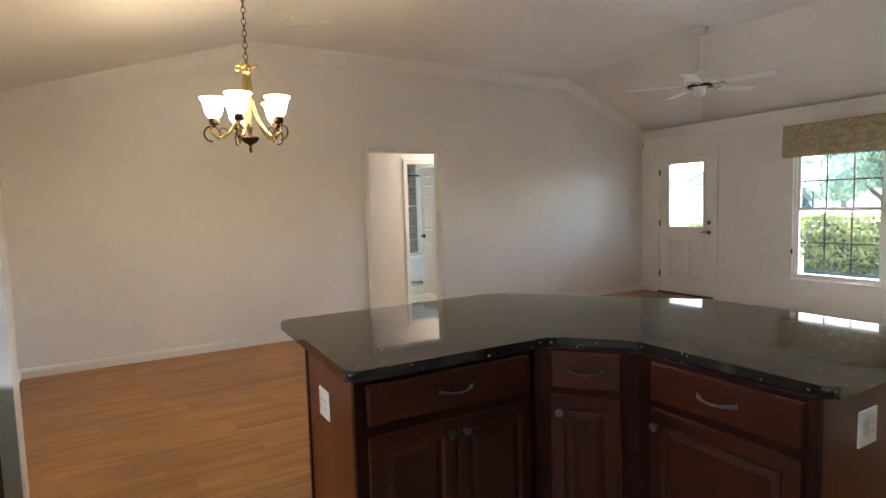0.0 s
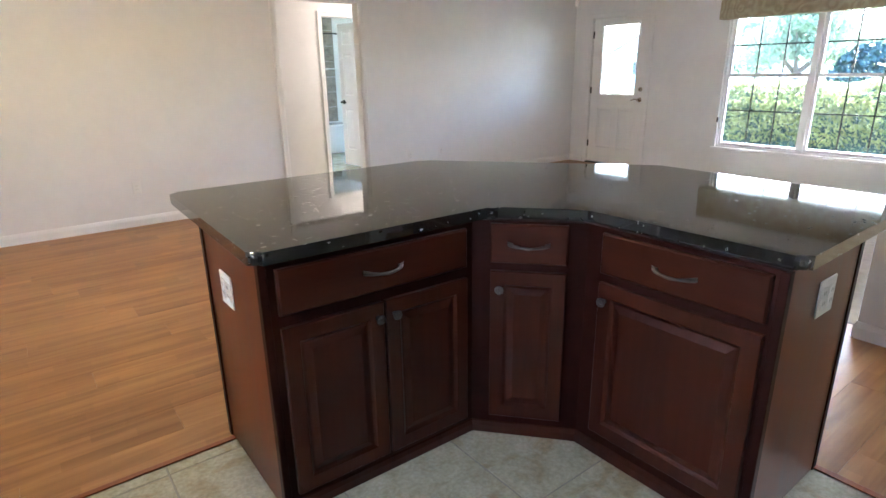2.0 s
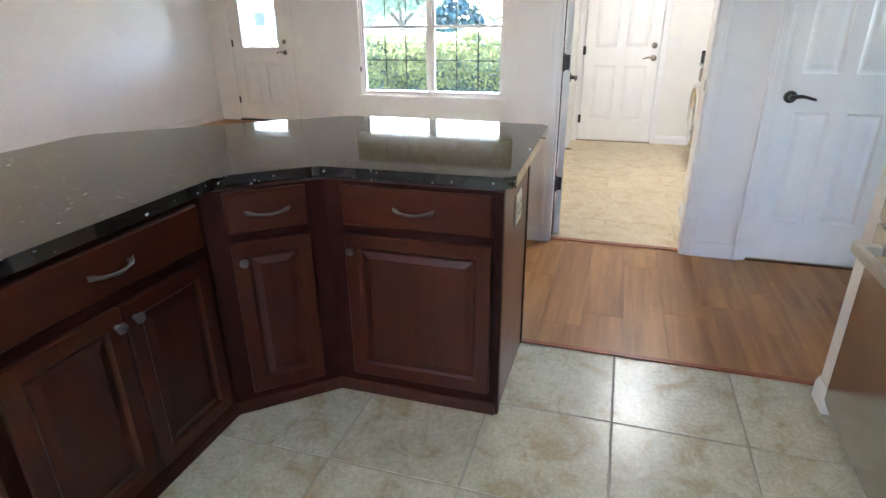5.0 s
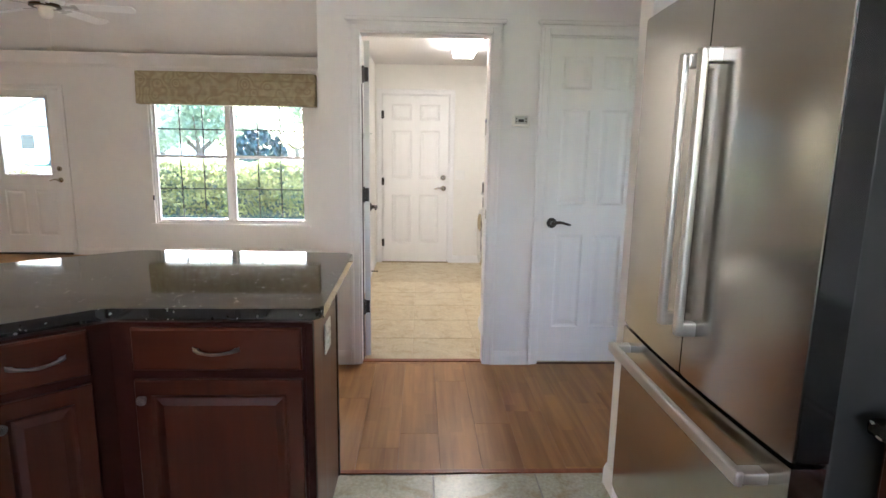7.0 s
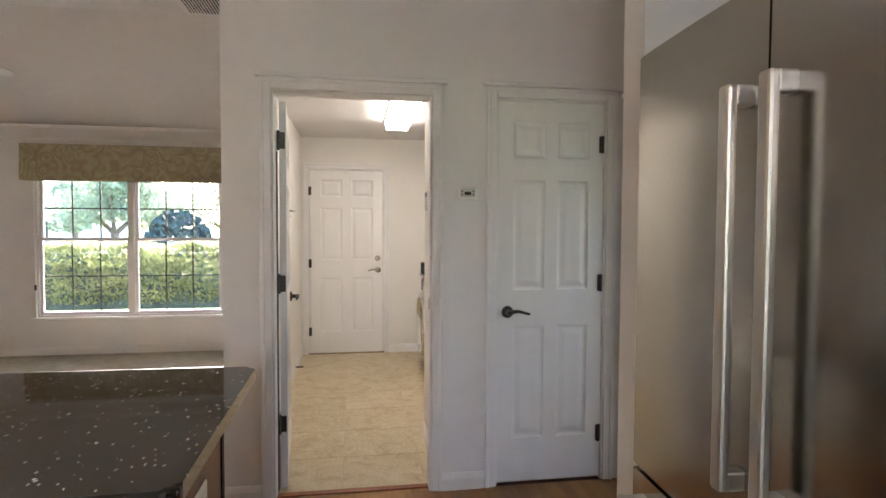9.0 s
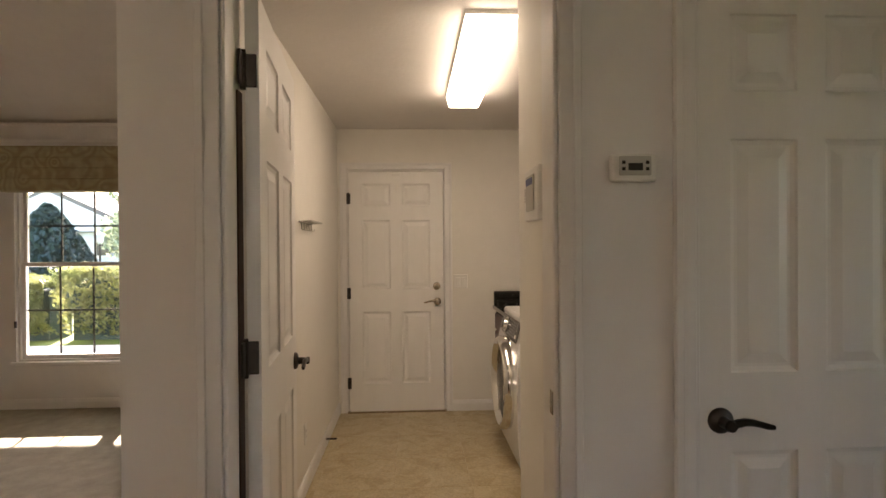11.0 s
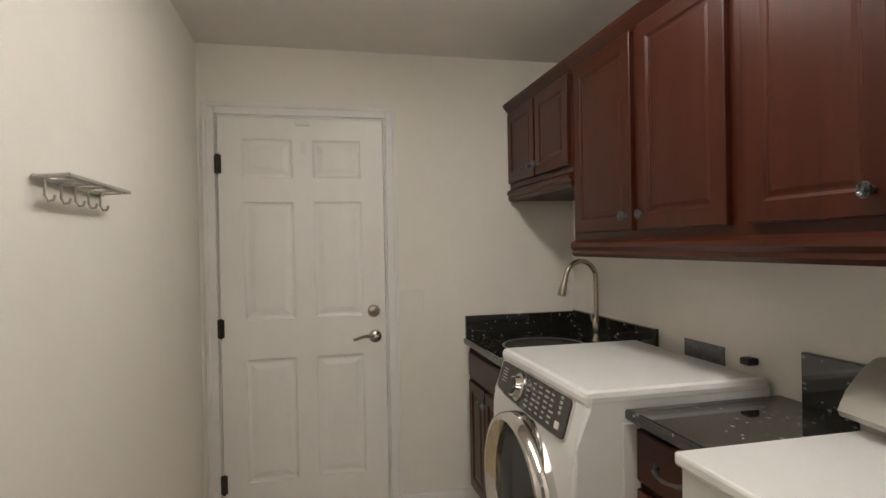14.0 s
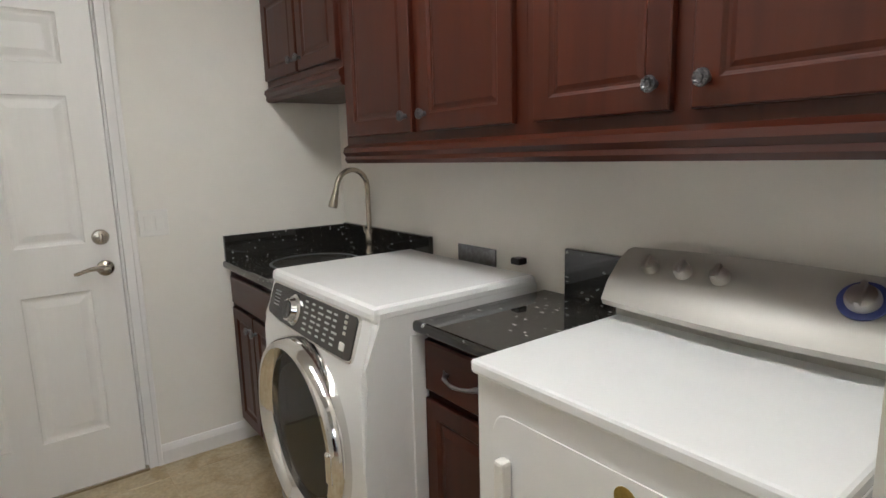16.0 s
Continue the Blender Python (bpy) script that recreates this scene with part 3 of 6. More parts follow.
baseboard((-0.85, NY, 0), (PASS[0] - 0.065, NY, 0), (0, -1, 0))
baseboard((PASS[1] + 0.065, NY, 0), (EX, NY, 0), (0, -1, 0))
baseboard((-0.85, 2.36, 0), (-0.85, NY, 0), (1, 0, 0))
baseboard((EX, 1.05, 0), (EX, FDO[0] - 0.07, 0), (-1, 0, 0))
baseboard((EX, FDO[1] + 0.07, 0), (EX, NY, 0), (-1, 0, 0))
baseboard((PX, LDO[1] + 0.06, 0), (PX, 1.047, 0), (-1, 0, 0))
baseboard((PX, CLO[1] + 0.06, 0), (PX, LDO[0] - 0.06, 0), (-1, 0, 0))
baseboard((PX, 1.047, 0), (EX, 1.047, 0), (0, 1, 0))
baseboard((PX + 0.12, LN, 0), (LE, LN, 0), (0, -1, 0))
baseboard((LE, LS, 0), (LE, GDO[0] - 0.055, 0), (-1, 0, 0))
baseboard((PX + 0.12, -0.08, 0), (4.372, -0.08, 0), (0, 1, 0))
baseboard((2.07, -0.41, 0), (2.19, -0.41, 0), (0, 1, 0))
baseboard((2.19, SY, 0), (2.19, -0.41, 0), (1, 0, 0))
baseboard((2.19, SY, 0), (SDO[0] - 0.065, SY, 0), (0, 1, 0))


def crown(p0, p1, out):
    return solid("crown_molding", sweep_profile(bmesh.new(), CROWN_P, p0, p1, out), M_TRIM, "white stepped crown molding below the ceiling", "molding")


crown((EX, 1.05, PLATE), (EX, NY, PLATE), (-1, 0, 0))
crown((-0.85, NY, PLATE + 0.02), (RL, NY, FLAT), (0, -1, 0))
crown((RL, NY, FLAT), (RR, NY, FLAT), (0, -1, 0))
crown((RR, NY, FLAT), (EX, NY, PLATE), (0, -1, 0))
crown((-0.85, 2.4, PLATE), (-0.85, NY, PLATE), (1, 0, 0))


def casing(name, a, b, h, plane, face, depth, w=0.057, axis="y", head=True, label="white painted door casing with stepped edges"):
    """Frame round an opening from a to b, h high, in the wall face at plane; face: which way it looks; depth: the jamb lining."""
    bm = bmesh.new()

    def put(u0, u1, v0, v1, t0, t1):
        p0, p1 = sorted((plane + face * t0, plane + face * t1))
        if axis == "y":
            box(bm, p0, u0, v0, p1, u1, v1, bev=0.003, seg=1)
        else:
            box(bm, u0, p0, v0, u1, p1, v1, bev=0.003, seg=1)
    put(a - w, a, 0, h + w, 0, 0.013)
    put(b, b + w, 0, h + w, 0, 0.013)
    put(a, b, h, h + w, 0, 0.013)
    put(a - w, a - w * 0.62, 0, h + w, 0.013, 0.020)
    put(b + w * 0.62, b + w, 0, h + w, 0.013, 0.020)
    put(a - w, b + w, h + w * 0.62, h + w, 0.013, 0.020)
    put(a, a + 0.012, 0, h, 0.004, -depth)
    put(b - 0.012, b, 0, h, 0.004, -depth)
    put(a + 0.012, b - 0.012, h - 0.012, h, 0.004, -depth)
    if head:
        put(a - w - 0.02, b + w + 0.02, h + w, h + w + 0.022, 0, 0.032)
    return solid(name, bm, M_TRIM, label, "door casing")


# Unseen shell added so that no daylight leaks round the garage door
solid("wall_daylight_block", boxes((LE + 0.20, -0.3, -0.1, LE + 0.30, 1.04, 2.5), (LE + 0.12, -0.4, -0.1, LE + 0.30, -0.3, 2.5), (LE + 0.12, -0.3, 2.42, LE + 0.20, 1.04, 2.5)), M_WALL_L, "plain unseen shell blocking daylight behind the garage door", "wall")
casing("trim_laundry_door", *LDO, PX, -1, 0.12)
# Dark strips paint the shaded hinge gaps of the two open doors
solid("trim_gap_shade", boxes((PX + 0.080, LDO[1] - 0.016, 0.012, PX + 0.1205, LDO[1] - 0.0115, 1.82)), M_DOOR_GAP, "dark brown strip standing in for the shaded gap behind the open door", "door casing")
solid("trim_gap_shade_side", boxes((SDO[1] - 0.0165, SY - 0.1205, 0.012, SDO[1] - 0.0115, SY - 0.080, 2.06)), M_DOOR_GAP, "dark brown strip standing in for the shaded gap behind the open door", "door casing")
solid("trim_strike_plate", boxes((PX + 0.012, LDO[0] + 0.0118, 0.985, PX + 0.040, LDO[0] + 0.0140, 1.045), bev=0.0008), M_NICKEL, "small metal strike plate in the door jamb", "strike plate")
casing("trim_closet_door", *CLO, PX, -1, 0.12)
casing("trim_passage", *PASS, NY, -1, 0.12, axis="x", head=False)
casing("trim_front_door", *FDO, EX, -1, 0.14, head=False)
casing("trim_garage_door", *GDO, LE, -1, 0.12, head=False)
casing("trim_side_door", *SDO, SY, 1, 0.12, axis="x")
casing("trim_bath_door", *HDO, HY, -1, 0.11, axis="x", head=False)


# ---- doors ----
def lever(parent, x, z, y, s, point, mat, label):
    """Rose and curved lever on the face at y, standing out along s; the lever points along +-x."""
    bm = bmesh.new()
    m = Matrix.Translation((x, y, z)) @ pose(0, 0, 0, -90 * s)
    lathe(bm, [(0.033, 0.0), (0.033, 0.006), (0.028, 0.012), (0.014, 0.016), (0.012, 0.045), (0.015, 0.05), (0.013, 0.058), (0.0, 0.06)], 20, m)
    pts = [(x + point * d, y + s * (0.048 - 0.004 * math.sin(d * 20)), z + 0.008 * math.sin(d * 38)) for d in (0, 0.02, 0.04, 0.06, 0.08, 0.10, 0.115)]
    tube(bm, pts, [0.010, 0.011, 0.010, 0.009, 0.008, 0.008, 0.006], 8)
    return part("door_handle", bm, mat, parent, label, True)


def deadbolt(parent, x, z, y, s, mat):
    bm = bmesh.new()
    m = Matrix.Translation((x, y, z)) @ pose(0, 0, 0, -90 * s)
    lathe(bm, [(0.032, 0), (0.032, 0.008), (0.027, 0.016), (0.010, 0.018), (0.010, 0.022), (0, 0.022)], 20, m)
    box(bm, x - 0.006, y + min(0, s * 0.034), z - 0.016, x + 0.006, y + max(0, s * 0.034), z + 0.016, bev=0.003)
    return part("deadbolt", bm, mat, parent, "round deadbolt with a thumb turn", True)


def hinges(parent, hz, y, s, mat, x=0.0):
    for z in hz:
        bm = boxes((x - 0.016, y + min(0, s * 0.003), z - 0.045, x + 0.016, y + max(0, s * 0.003), z + 0.045), bev=0.001)
        rod(bm, (x, y + s * 0.006, z - 0.048), (x, y + s * 0.006, z + 0.048), 0.007)
        part("hinge", bm, mat, parent, "dark metal hinge")


def panel_leaf(parent, w, h, t, rows, cols, mat, framed=True):
    """Stiles and rails with raised panels in the holes, on both faces."""
    xs = [0.0] + [v for c in cols for v in c] + [w]
    zs = [0.0] + [v for r in rows for v in r] + [h]
    if framed:
        for i in range(0, len(xs), 2):
            part("stile", boxes((xs[i], -t / 2, 0, xs[i + 1], t / 2, h)), mat, parent)
        for i in range(0, len(zs), 2):
            for c in cols:
                part("rail", boxes((c[0], -t / 2, zs[i], c[1], t / 2, zs[i + 1])), mat, parent)
    prof = [(0, 0.0), (0.004, 0.006), (0.014, 0.010), (0.022, 0.010), (0.048, 0.003), (0.052, 0.003)]
    for r in rows:
        for c in cols:
            for s in (1, -1):
                bm = bmesh.new()
                stepped(bm, c[1] - c[0], r[1] - r[0], prof, t / 2, c[0], r[0], -t / 2)
                if s < 0:
                    bm.transform(Matrix.Diagonal((1, -1, 1, 1)))
                part("panel", bm, mat, parent)


ROWS6 = [(0.235, 0.84), (1.035, 1.615), (1.735, 1.925)]


def six_panel(name, w, m, label, h=2.03, group="doors", k=None):
    ob = thing(name, m, label, "door", group, "structure")
    k = k or h / 2.03
    s = 0.115 * min(1, w / 0.81)
    mid = 0.10 * min(1, w / 0.81)
    pw = (w - 2 * s - mid) / 2
    panel_leaf(ob, w, h, 0.036, [(a * k, b * k) for a, b in ROWS6], [(s, s + pw), (s + pw + mid, w - s)], M_DOOR)
    return ob


# door to the garage, closed, hinged at its north edge
d = six_panel("door_garage", 0.80, pose(LE - 0.010, 0.879, 0.018, 0, 0, -90), "closed white six-panel door with satin lever", h=2.03)
hinges(d, (0.24, 1.0, 1.80), -0.020, -1, M_BRONZE)
lever(d, 0.745, 0.925, -0.018, -1, -1, M_NICKEL, "satin nickel lever handle")
deadbolt(d, 0.74, 1.055, -0.018, -1, M_NICKEL)
part("alarm_contact", boxes((0.37, -0.032, 1.995, 0.44, -0.018, 2.025), bev=0.003), M_PLASTIC_W, d, "white magnetic door contact")
part("hook", boxes((0.395, -0.024, 1.86, 0.415, -0.018, 1.92), bev=0.002), M_PLASTIC_W, d, "small white adhesive hook")
bm = boxes((LE - 0.03, GDO[0], 0.0, LE + 0.12, GDO[1], 0.018), bev=0.004)
solid("threshold_garage", bm, M_NICKEL, "low metal threshold under the garage door", "threshold")

# laundry door, standing open against the laundry's north wall
LDW = 0.80
d = six_panel("door_laundry", LDW, pose(PX + 0.128, LDO[1] - 0.040, 0.012, 0, 0, 5.2), "open white six-panel laundry door with bronze lever", h=2.075)
for z in (0.35, 1.11, 1.87):
    bm = boxes((-0.046, 0.020, z - 0.044, -0.006, 0.027, z + 0.044), (-0.006, -0.012, z - 0.044, -0.001, 0.022, z + 0.044), bev=0.002)
    rod(bm, (-0.008, 0.022, z - 0.052), (-0.008, 0.022, z + 0.052), 0.008)
    part("hinge", bm, M_BRONZE, d, "dark bronze hinge")
lever(d, LDW - 0.065, 0.952, -0.018, -1, -1, M_BRONZE, "dark bronze curved lever handle")

# closet door, closed, hinged at its south edge
d = six_panel("door_closet", 0.60, pose(PX + 0.022, CLO[1] - 0.012, 0.02, 0, 0, -90), "closed white six-panel closet door with bronze lever", h=2.09)
lever(d, 0.055, 0.945, -0.018, -1, 1, M_BRONZE, "dark bronze curved lever handle")
hinges(d, (0.25, 1.10, 1.868), -0.020, -1, M_BRONZE, x=0.588)

# side room door, standing open beyond its doorway
d = six_panel("door_side_room", 0.76, pose(SDO[1] - 0.03, SY - 0.10, 0.012, 0, 0, -92), "open white six-panel side room door", h=2.05)
for z in (0.26, 1.08, 1.86):
    bm = boxes((-0.055, -0.030, z - 0.05, -0.004, -0.022, z + 0.05), (-0.004, -0.030, z - 0.05, 0.03, -0.018, z + 0.05), bev=0.002)
    part("hinge", bm, M_BRONZE, d, "dark bronze hinge")

# bathroom door, open inward
d = six_panel("door_bathroom", 0.70, pose(HDO[1] - 0.02, HY + 0.10, 0.015, 0, 0, 97), "open white six-panel bathroom door", h=2.04)
lever(d, 0.63, 0.94, 0.018, 1, -1, M_BRONZE, "dark lever handle")

# front door with a tall glass light
d = thing("door_front", pose(EX + 0.03, FDO[1] - 0.014, 0.025, 0, 0, -90), "closed white front door with a half-height glass light", "door", "doors", "structure")
DW, DH = FDO[1] - FDO[0] - 0.028, 2.03
panel_leaf(d, DW, DH, 0.044, [(0.22, 0.80)], [(0.14, 0.40), (0.51, DW - 0.14)], M_DOOR, False)
bm = boxes((0, -0.022, 0, 0.14, 0.022, DH), (DW - 0.14, -0.022, 0, DW, 0.022, DH), (0.40, -0.022, 0, 0.51, 0.022, 0.80), (0.14, -0.022, 0, 0.40, 0.022, 0.22), (0.51, -0.022, 0, DW - 0.14, 0.022, 0.22),
           (0.14, -0.022, 0.80, DW - 0.14, 0.022, 0.97), (0.14, -0.022, 1.97, DW - 0.14, 0.022, DH))
part("leaf", bm, M_DOOR, d)
bm = boxes((0.14, -0.030, 0.97, 0.17, 0.030, 1.97), (DW - 0.17, -0.030, 0.97, DW - 0.14, 0.030, 1.97), (0.17, -0.030, 0.97, DW - 0.17, 0.030, 1.0), (0.17, -0.030, 1.94, DW - 0.17, 0.030, 1.97), bev=0.004)
part("light_frame", bm, M_TRIM, d, "raised white frame round the glass")
g = part("pane", boxes((0.17, -0.003, 1.0, DW - 0.17, 0.003, 1.94)), M_GLASS, d, "clear glass pane")
g.visible_shadow = False
part("blind_headrail", boxes((0.13, -0.055, 1.925, DW - 0.13, -0.030, 1.955), bev=0.003), M_SHADE_W, d, "raised white blind headrail")
hinges(d, (0.27, 1.05, 1.82), -0.026, -1, M_BRONZE)
lever(d, DW - 0.07, 0.93, -0.022, -1, -1, M_NICKEL, "satin nickel lever handle")
deadbolt(d, DW - 0.07, 1.07, -0.022, -1, M_NICKEL)
solid("threshold_front", boxes((EX - 0.03, FDO[0], 0, EX + 0.14, FDO[1], 0.022), bev=0.005), M_BRONZE, "dark metal front door threshold", "threshold")

# ---- window ----
w = thing("window_1", pose(EX + 0.07, WIN[0], WIN[2]), "white twin double-hung window with dark grilles", "window", "", "structure")
WW, WH = WIN[1] - WIN[0], WIN[3] - WIN[2]
MU = 0.05
SW = (WW - MU) / 2
bm = boxes((-0.045, 0, 0, 0.065, 0.022, WH), (-0.045, WW - 0.022, 0, 0.065, WW, WH), (-0.045, 0.022, WH - 0.022, 0.065, WW - 0.022, WH), (-0.045, 0.022, 0, 0.065, WW - 0.022, 0.022), (-0.045, SW, 0.022, 0.065, SW + MU, WH - 0.022), bev=0.003)
part("window_frame", bm, M_TRIM, w)
part("window_sill", boxes((-0.10, -0.04, -0.028, -0.045, WW + 0.04, 0.004), bev=0.006), M_TRIM, w, "white sill board")
for y0 in (0.022, SW + MU):
    y1 = y0 + SW - 0.022
    zm = 0.858
    for lo, hi, x in ((0.022, zm + 0.02, -0.012), (zm - 0.02, WH - 0.022, 0.018)):
        bm = boxes((x - 0.015, y0, lo, x + 0.015, y0 + 0.032, hi), (x - 0.015, y1 - 0.032, lo, x + 0.015, y1, hi), (x - 0.015, y0 + 0.032, lo, x + 0.015, y1 - 0.032, lo + 0.038), (x - 0.015, y0 + 0.032, hi - 0.034, x + 0.015, y1 - 0.032, hi), bev=0.003)
        sash = part("sash", bm, M_TRIM, w, "white sliding sash")
        g = part("pane", boxes((x - 0.002, y0 + 0.032, lo + 0.038, x + 0.002, y1 - 0.032, hi - 0.034)), M_GLASS, sash, "clear glass pane")
        g.visible_shadow = False
        bm = bmesh.new()
        for k in (1, 2):
            y = y0 + 0.032 + (y1 - y0 - 0.064) * k / 3
            box(bm, x + 0.004, y - 0.008, lo + 0.038, x + 0.010, y + 0.008, hi - 0.034)
        z = (lo + hi) / 2
        box(bm, x + 0.0035, y0 + 0.032, z - 0.008, x + 0.0105, y1 - 0.032, z + 0.008)
        part("grille", bm, M_PANEL_DK, sash, "dark thin window grille")
part("latch", boxes((-0.052, 1.20 + 0.06, 0.835, -0.02, 1.32, 0.85), bev=0.003), M_TRIM, w)

# ---- floors ----
solid("subfloor", boxes((WX - 0.1, SY - 0.1, -0.12, EX + 0.1, NY + 0.12, -0.012), (PX, LS - 0.1, -0.11, LE + 0.1, LN + 0.05, -0.013), (1.4, NY + 0.12, -0.12, 6.6, 10.3, -0.012), (1.1, -3.6, -0.12, 4.5, SY - 0.1, -0.012)), M_UNDER, "dark floor base under planks and tiles", "floor")


# ---- cabinetry ----
DOOR_P = [(0, 0.003), (0.003, 0.0), (0.050, 0.0), (0.054, 0.004), (0.060, 0.008), (0.066, 0.008), (0.088, 0.001), (0.092, 0.001)]
FLAT_P = [(0, 0.003), (0.003, 0.0), (0.050, 0.0), (0.053, 0.003), (0.058, 0.0065), (0.064, 0.0065), (0.074, 0.0035), (0.078, 0.0035)]
DRAWER_P = [(0, 0.005), (0.006, 0.0), (0.010, 0.0)]


def knob(parent, x, z, y=0.0):
    bm = bmesh.new()
    m = Matrix.Translation((x, y, z)) @ pose(0, 0, 0, 90)
    lathe(bm, [(0.008, 0), (0.006, 0.008), (0.006, 0.013), (0.014, 0.017), (0.0165, 0.021), (0.015, 0.026), (0.011, 0.026), (0.010, 0.024), (0.006, 0.024), (0.005, 0.028), (0, 0.029)], 20, m)
    for k in range(10):
        a = 2 * math.pi * k / 10
        c, e = math.cos(a), math.sin(a)
        tube(bm, [(x + 0.007 * c, y - 0.0255, z + 0.007 * e), (x + 0.011 * c, y - 0.0275, z + 0.011 * e), (x + 0.0155 * c, y - 0.0245, z + 0.0155 * e)], [0.0012, 0.0022, 0.0016], 5)
    part("knob", bm, M_PEWTER, parent, "round pewter knob with radial petals", True)


def pull(parent, x, z, y=0.0, length=0.145):
    bm = bmesh.new()
    h = length / 2
    tube(bm, [(x - h, y, z - 0.001), (x - h * 0.92, y - 0.004, z), (x - h * 0.7, y - 0.022, z), (x - h * 0.35, y - 0.030, z - 0.003), (x, y - 0.032, z - 0.005), (x + h * 0.35, y - 0.030, z - 0.003), (x + h * 0.7, y - 0.022, z), (x + h * 0.92, y - 0.004, z), (x + h, y, z - 0.001)],
         [0.004, 0.007, 0.006, 0.0045, 0.0055, 0.0045, 0.006, 0.007, 0.004], 8)
    for s in (-1, 1):
        tube(bm, [(x + s * (h - 0.012), y - 0.002, z), (x + s * h * 0.8, y - 0.012, z + 0.002), (x + s * (h + 0.002), y - 0.004, z + 0.010)], [0.007, 0.006, 0.002], 8)
    part("pull", bm, M_PEWTER, parent, "arched pewter drawer pull", True)


def cab_door(parent, m, w, h, name="door", kx=None, kz=None, mat=None, prof=DOOR_P):
    """Raised-panel door, its front in the local xz plane looking along -y."""
    ob = part(name, stepped(bmesh.new(), w, h, prof, 0.019), mat or M_CHERRY, parent, "", m=m)
    if kx is not None:
        knob(ob, kx, kz)
    return ob


def drawer(parent, m, w, h, px=None):
    ob = part("drawer_front", stepped(bmesh.new(), w, h, DRAWER_P, 0.019), M_CHERRY_H, parent, "", m=m)
    pull(ob, w / 2 if px is None else px, h / 2)
    return ob


def outlet(m, label, name="wall_outlet", double=True):
    ob = thing(name, m, label, "outlet", "outlets and switches")
    w = 0.115 if double else 0.07
    part("plate", boxes((-w / 2, -0.006, -0.058, w / 2, 0, 0.058), bev=0.003), M_PLASTIC_W, ob)
    for c in ((-0.027, 0.027) if double else (0,)):
        part("receptacle", boxes((c - 0.017, -0.0085, -0.034, c + 0.017, -0.005, 0.034), bev=0.002), M_PLASTIC_W, ob)
        for sx in (-0.0065, 0.0065):
            for sz in (-0.016, 0.016):
                part("slot", boxes((c + sx - 0.0015, -0.0095, sz - 0.006, c + sx + 0.0015, -0.0083, sz + 0.006)), M_CONSOLE, ob)
    return ob


def wall_switch(m, label, n=2):
    ob = thing("light_switch", m, label, "switch", "outlets and switches")
    w = 0.035 + 0.042 * n
    part("plate", boxes((-w / 2, -0.006, -0.058, w / 2, 0, 0.058), bev=0.003), M_PLASTIC_W, ob)
    for k in range(n):
        c = (k - (n - 1) / 2) * 0.044
        part("rocker", boxes((c - 0.016, -0.011, -0.033, c + 0.016, -0.005, 0.033), bev=0.002), M_PLASTIC_W, ob)
    return ob


# ---- kitchen island ----
isl = thing("kitchen_island", pose(1.5, 1.7, 0), "dark cherry angled kitchen island with raised-panel doors", "island")
A, B, C, D = (0.70, 1.718), (1.462, 1.706), (1.728, 1.400), (1.732, 0.772)
body = [A, B, C, D, (2.275, 0.772), (2.275, 1.62), (1.78, 2.295), (0.70, 2.295)]
wpart("carcass", prism(bmesh.new(), body, 0.0, 0.868), M_CHERRY_DK, isl, "dark glazed face frame")
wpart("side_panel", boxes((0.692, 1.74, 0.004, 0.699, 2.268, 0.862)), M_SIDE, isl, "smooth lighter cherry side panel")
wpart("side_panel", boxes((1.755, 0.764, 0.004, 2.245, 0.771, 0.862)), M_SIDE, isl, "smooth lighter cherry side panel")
for x, y in ((0.690, 2.268), (0.690, 1.712)):
    wpart("corner_strip", boxes((x - 0.004, y, 0, x + 0.02, y + 0.03, 0.866), bev=0.003), M_CHERRY_DK, isl)
for x in (2.245, 1.728):
    wpart("corner_strip", boxes((x, 0.760, 0, x + 0.03, 0.785, 0.866), bev=0.003), M_CHERRY_DK, isl)
for p, q in ((A, B), (B, C), (C, D)):
    dv = Vector((q[0] - p[0], q[1] - p[1], 0)).normalized()
    n = Vector((dv.y, -dv.x, 0))
    wpart("base_molding", sweep_profile(bmesh.new(), [(-0.005, 0), (0.012, 0), (0.012, 0.03), (0.006, 0.045), (-0.005, 0.05)], (*p, 0), (*q, 0), n), M_CHERRY, isl)


def facing(p, q, u, z, out=0.020):
    """A pose on the vertical face from p to q, u along it, looking outward."""
    dv = Vector((q[0] - p[0], q[1] - p[1], 0)).normalized()
    n = Vector((dv.y, -dv.x, 0))
    o = Vector((*p, 0)) + dv * u + n * out + Vector((0, 0, z))
    return isl.matrix_world.inverted() @ (Matrix.Translation(o) @ pose(0, 0, 0, 0, 0, math.degrees(math.atan2(dv.y, dv.x))))


drawer(isl, facing(A, B, 0.032, 0.70), 0.695, 0.145)
cab_door(isl, facing(A, B, 0.032, 0.075), 0.343, 0.585, kx=0.318, kz=0.535)
cab_door(isl, facing(A, B, 0.385, 0.075), 0.342, 0.585, kx=0.028, kz=0.535)
drawer(isl, facing(B, C, 0.070, 0.715), 0.270, 0.145)
cab_door(isl, facing(B, C, 0.070, 0.085), 0.270, 0.60, kx=0.035, kz=0.535)
drawer(isl, facing(C, D, 0.070, 0.712), 0.535, 0.142)
cab_door(isl, facing(C, D, 0.070, 0.095), 0.535, 0.585, kx=0.030, kz=0.525)
top = rounded([(0.662, 1.690), (1.535, 1.680), (1.747, 1.428), (1.754, 0.732), (2.745, 0.748), (2.772, 1.80), (2.0, 2.755), (0.69, 2.745)], 0.035)
ct = thing("island_countertop", pose(1.5, 1.7, 0.868), "polished black granite countertop with silver flecks", "countertop")
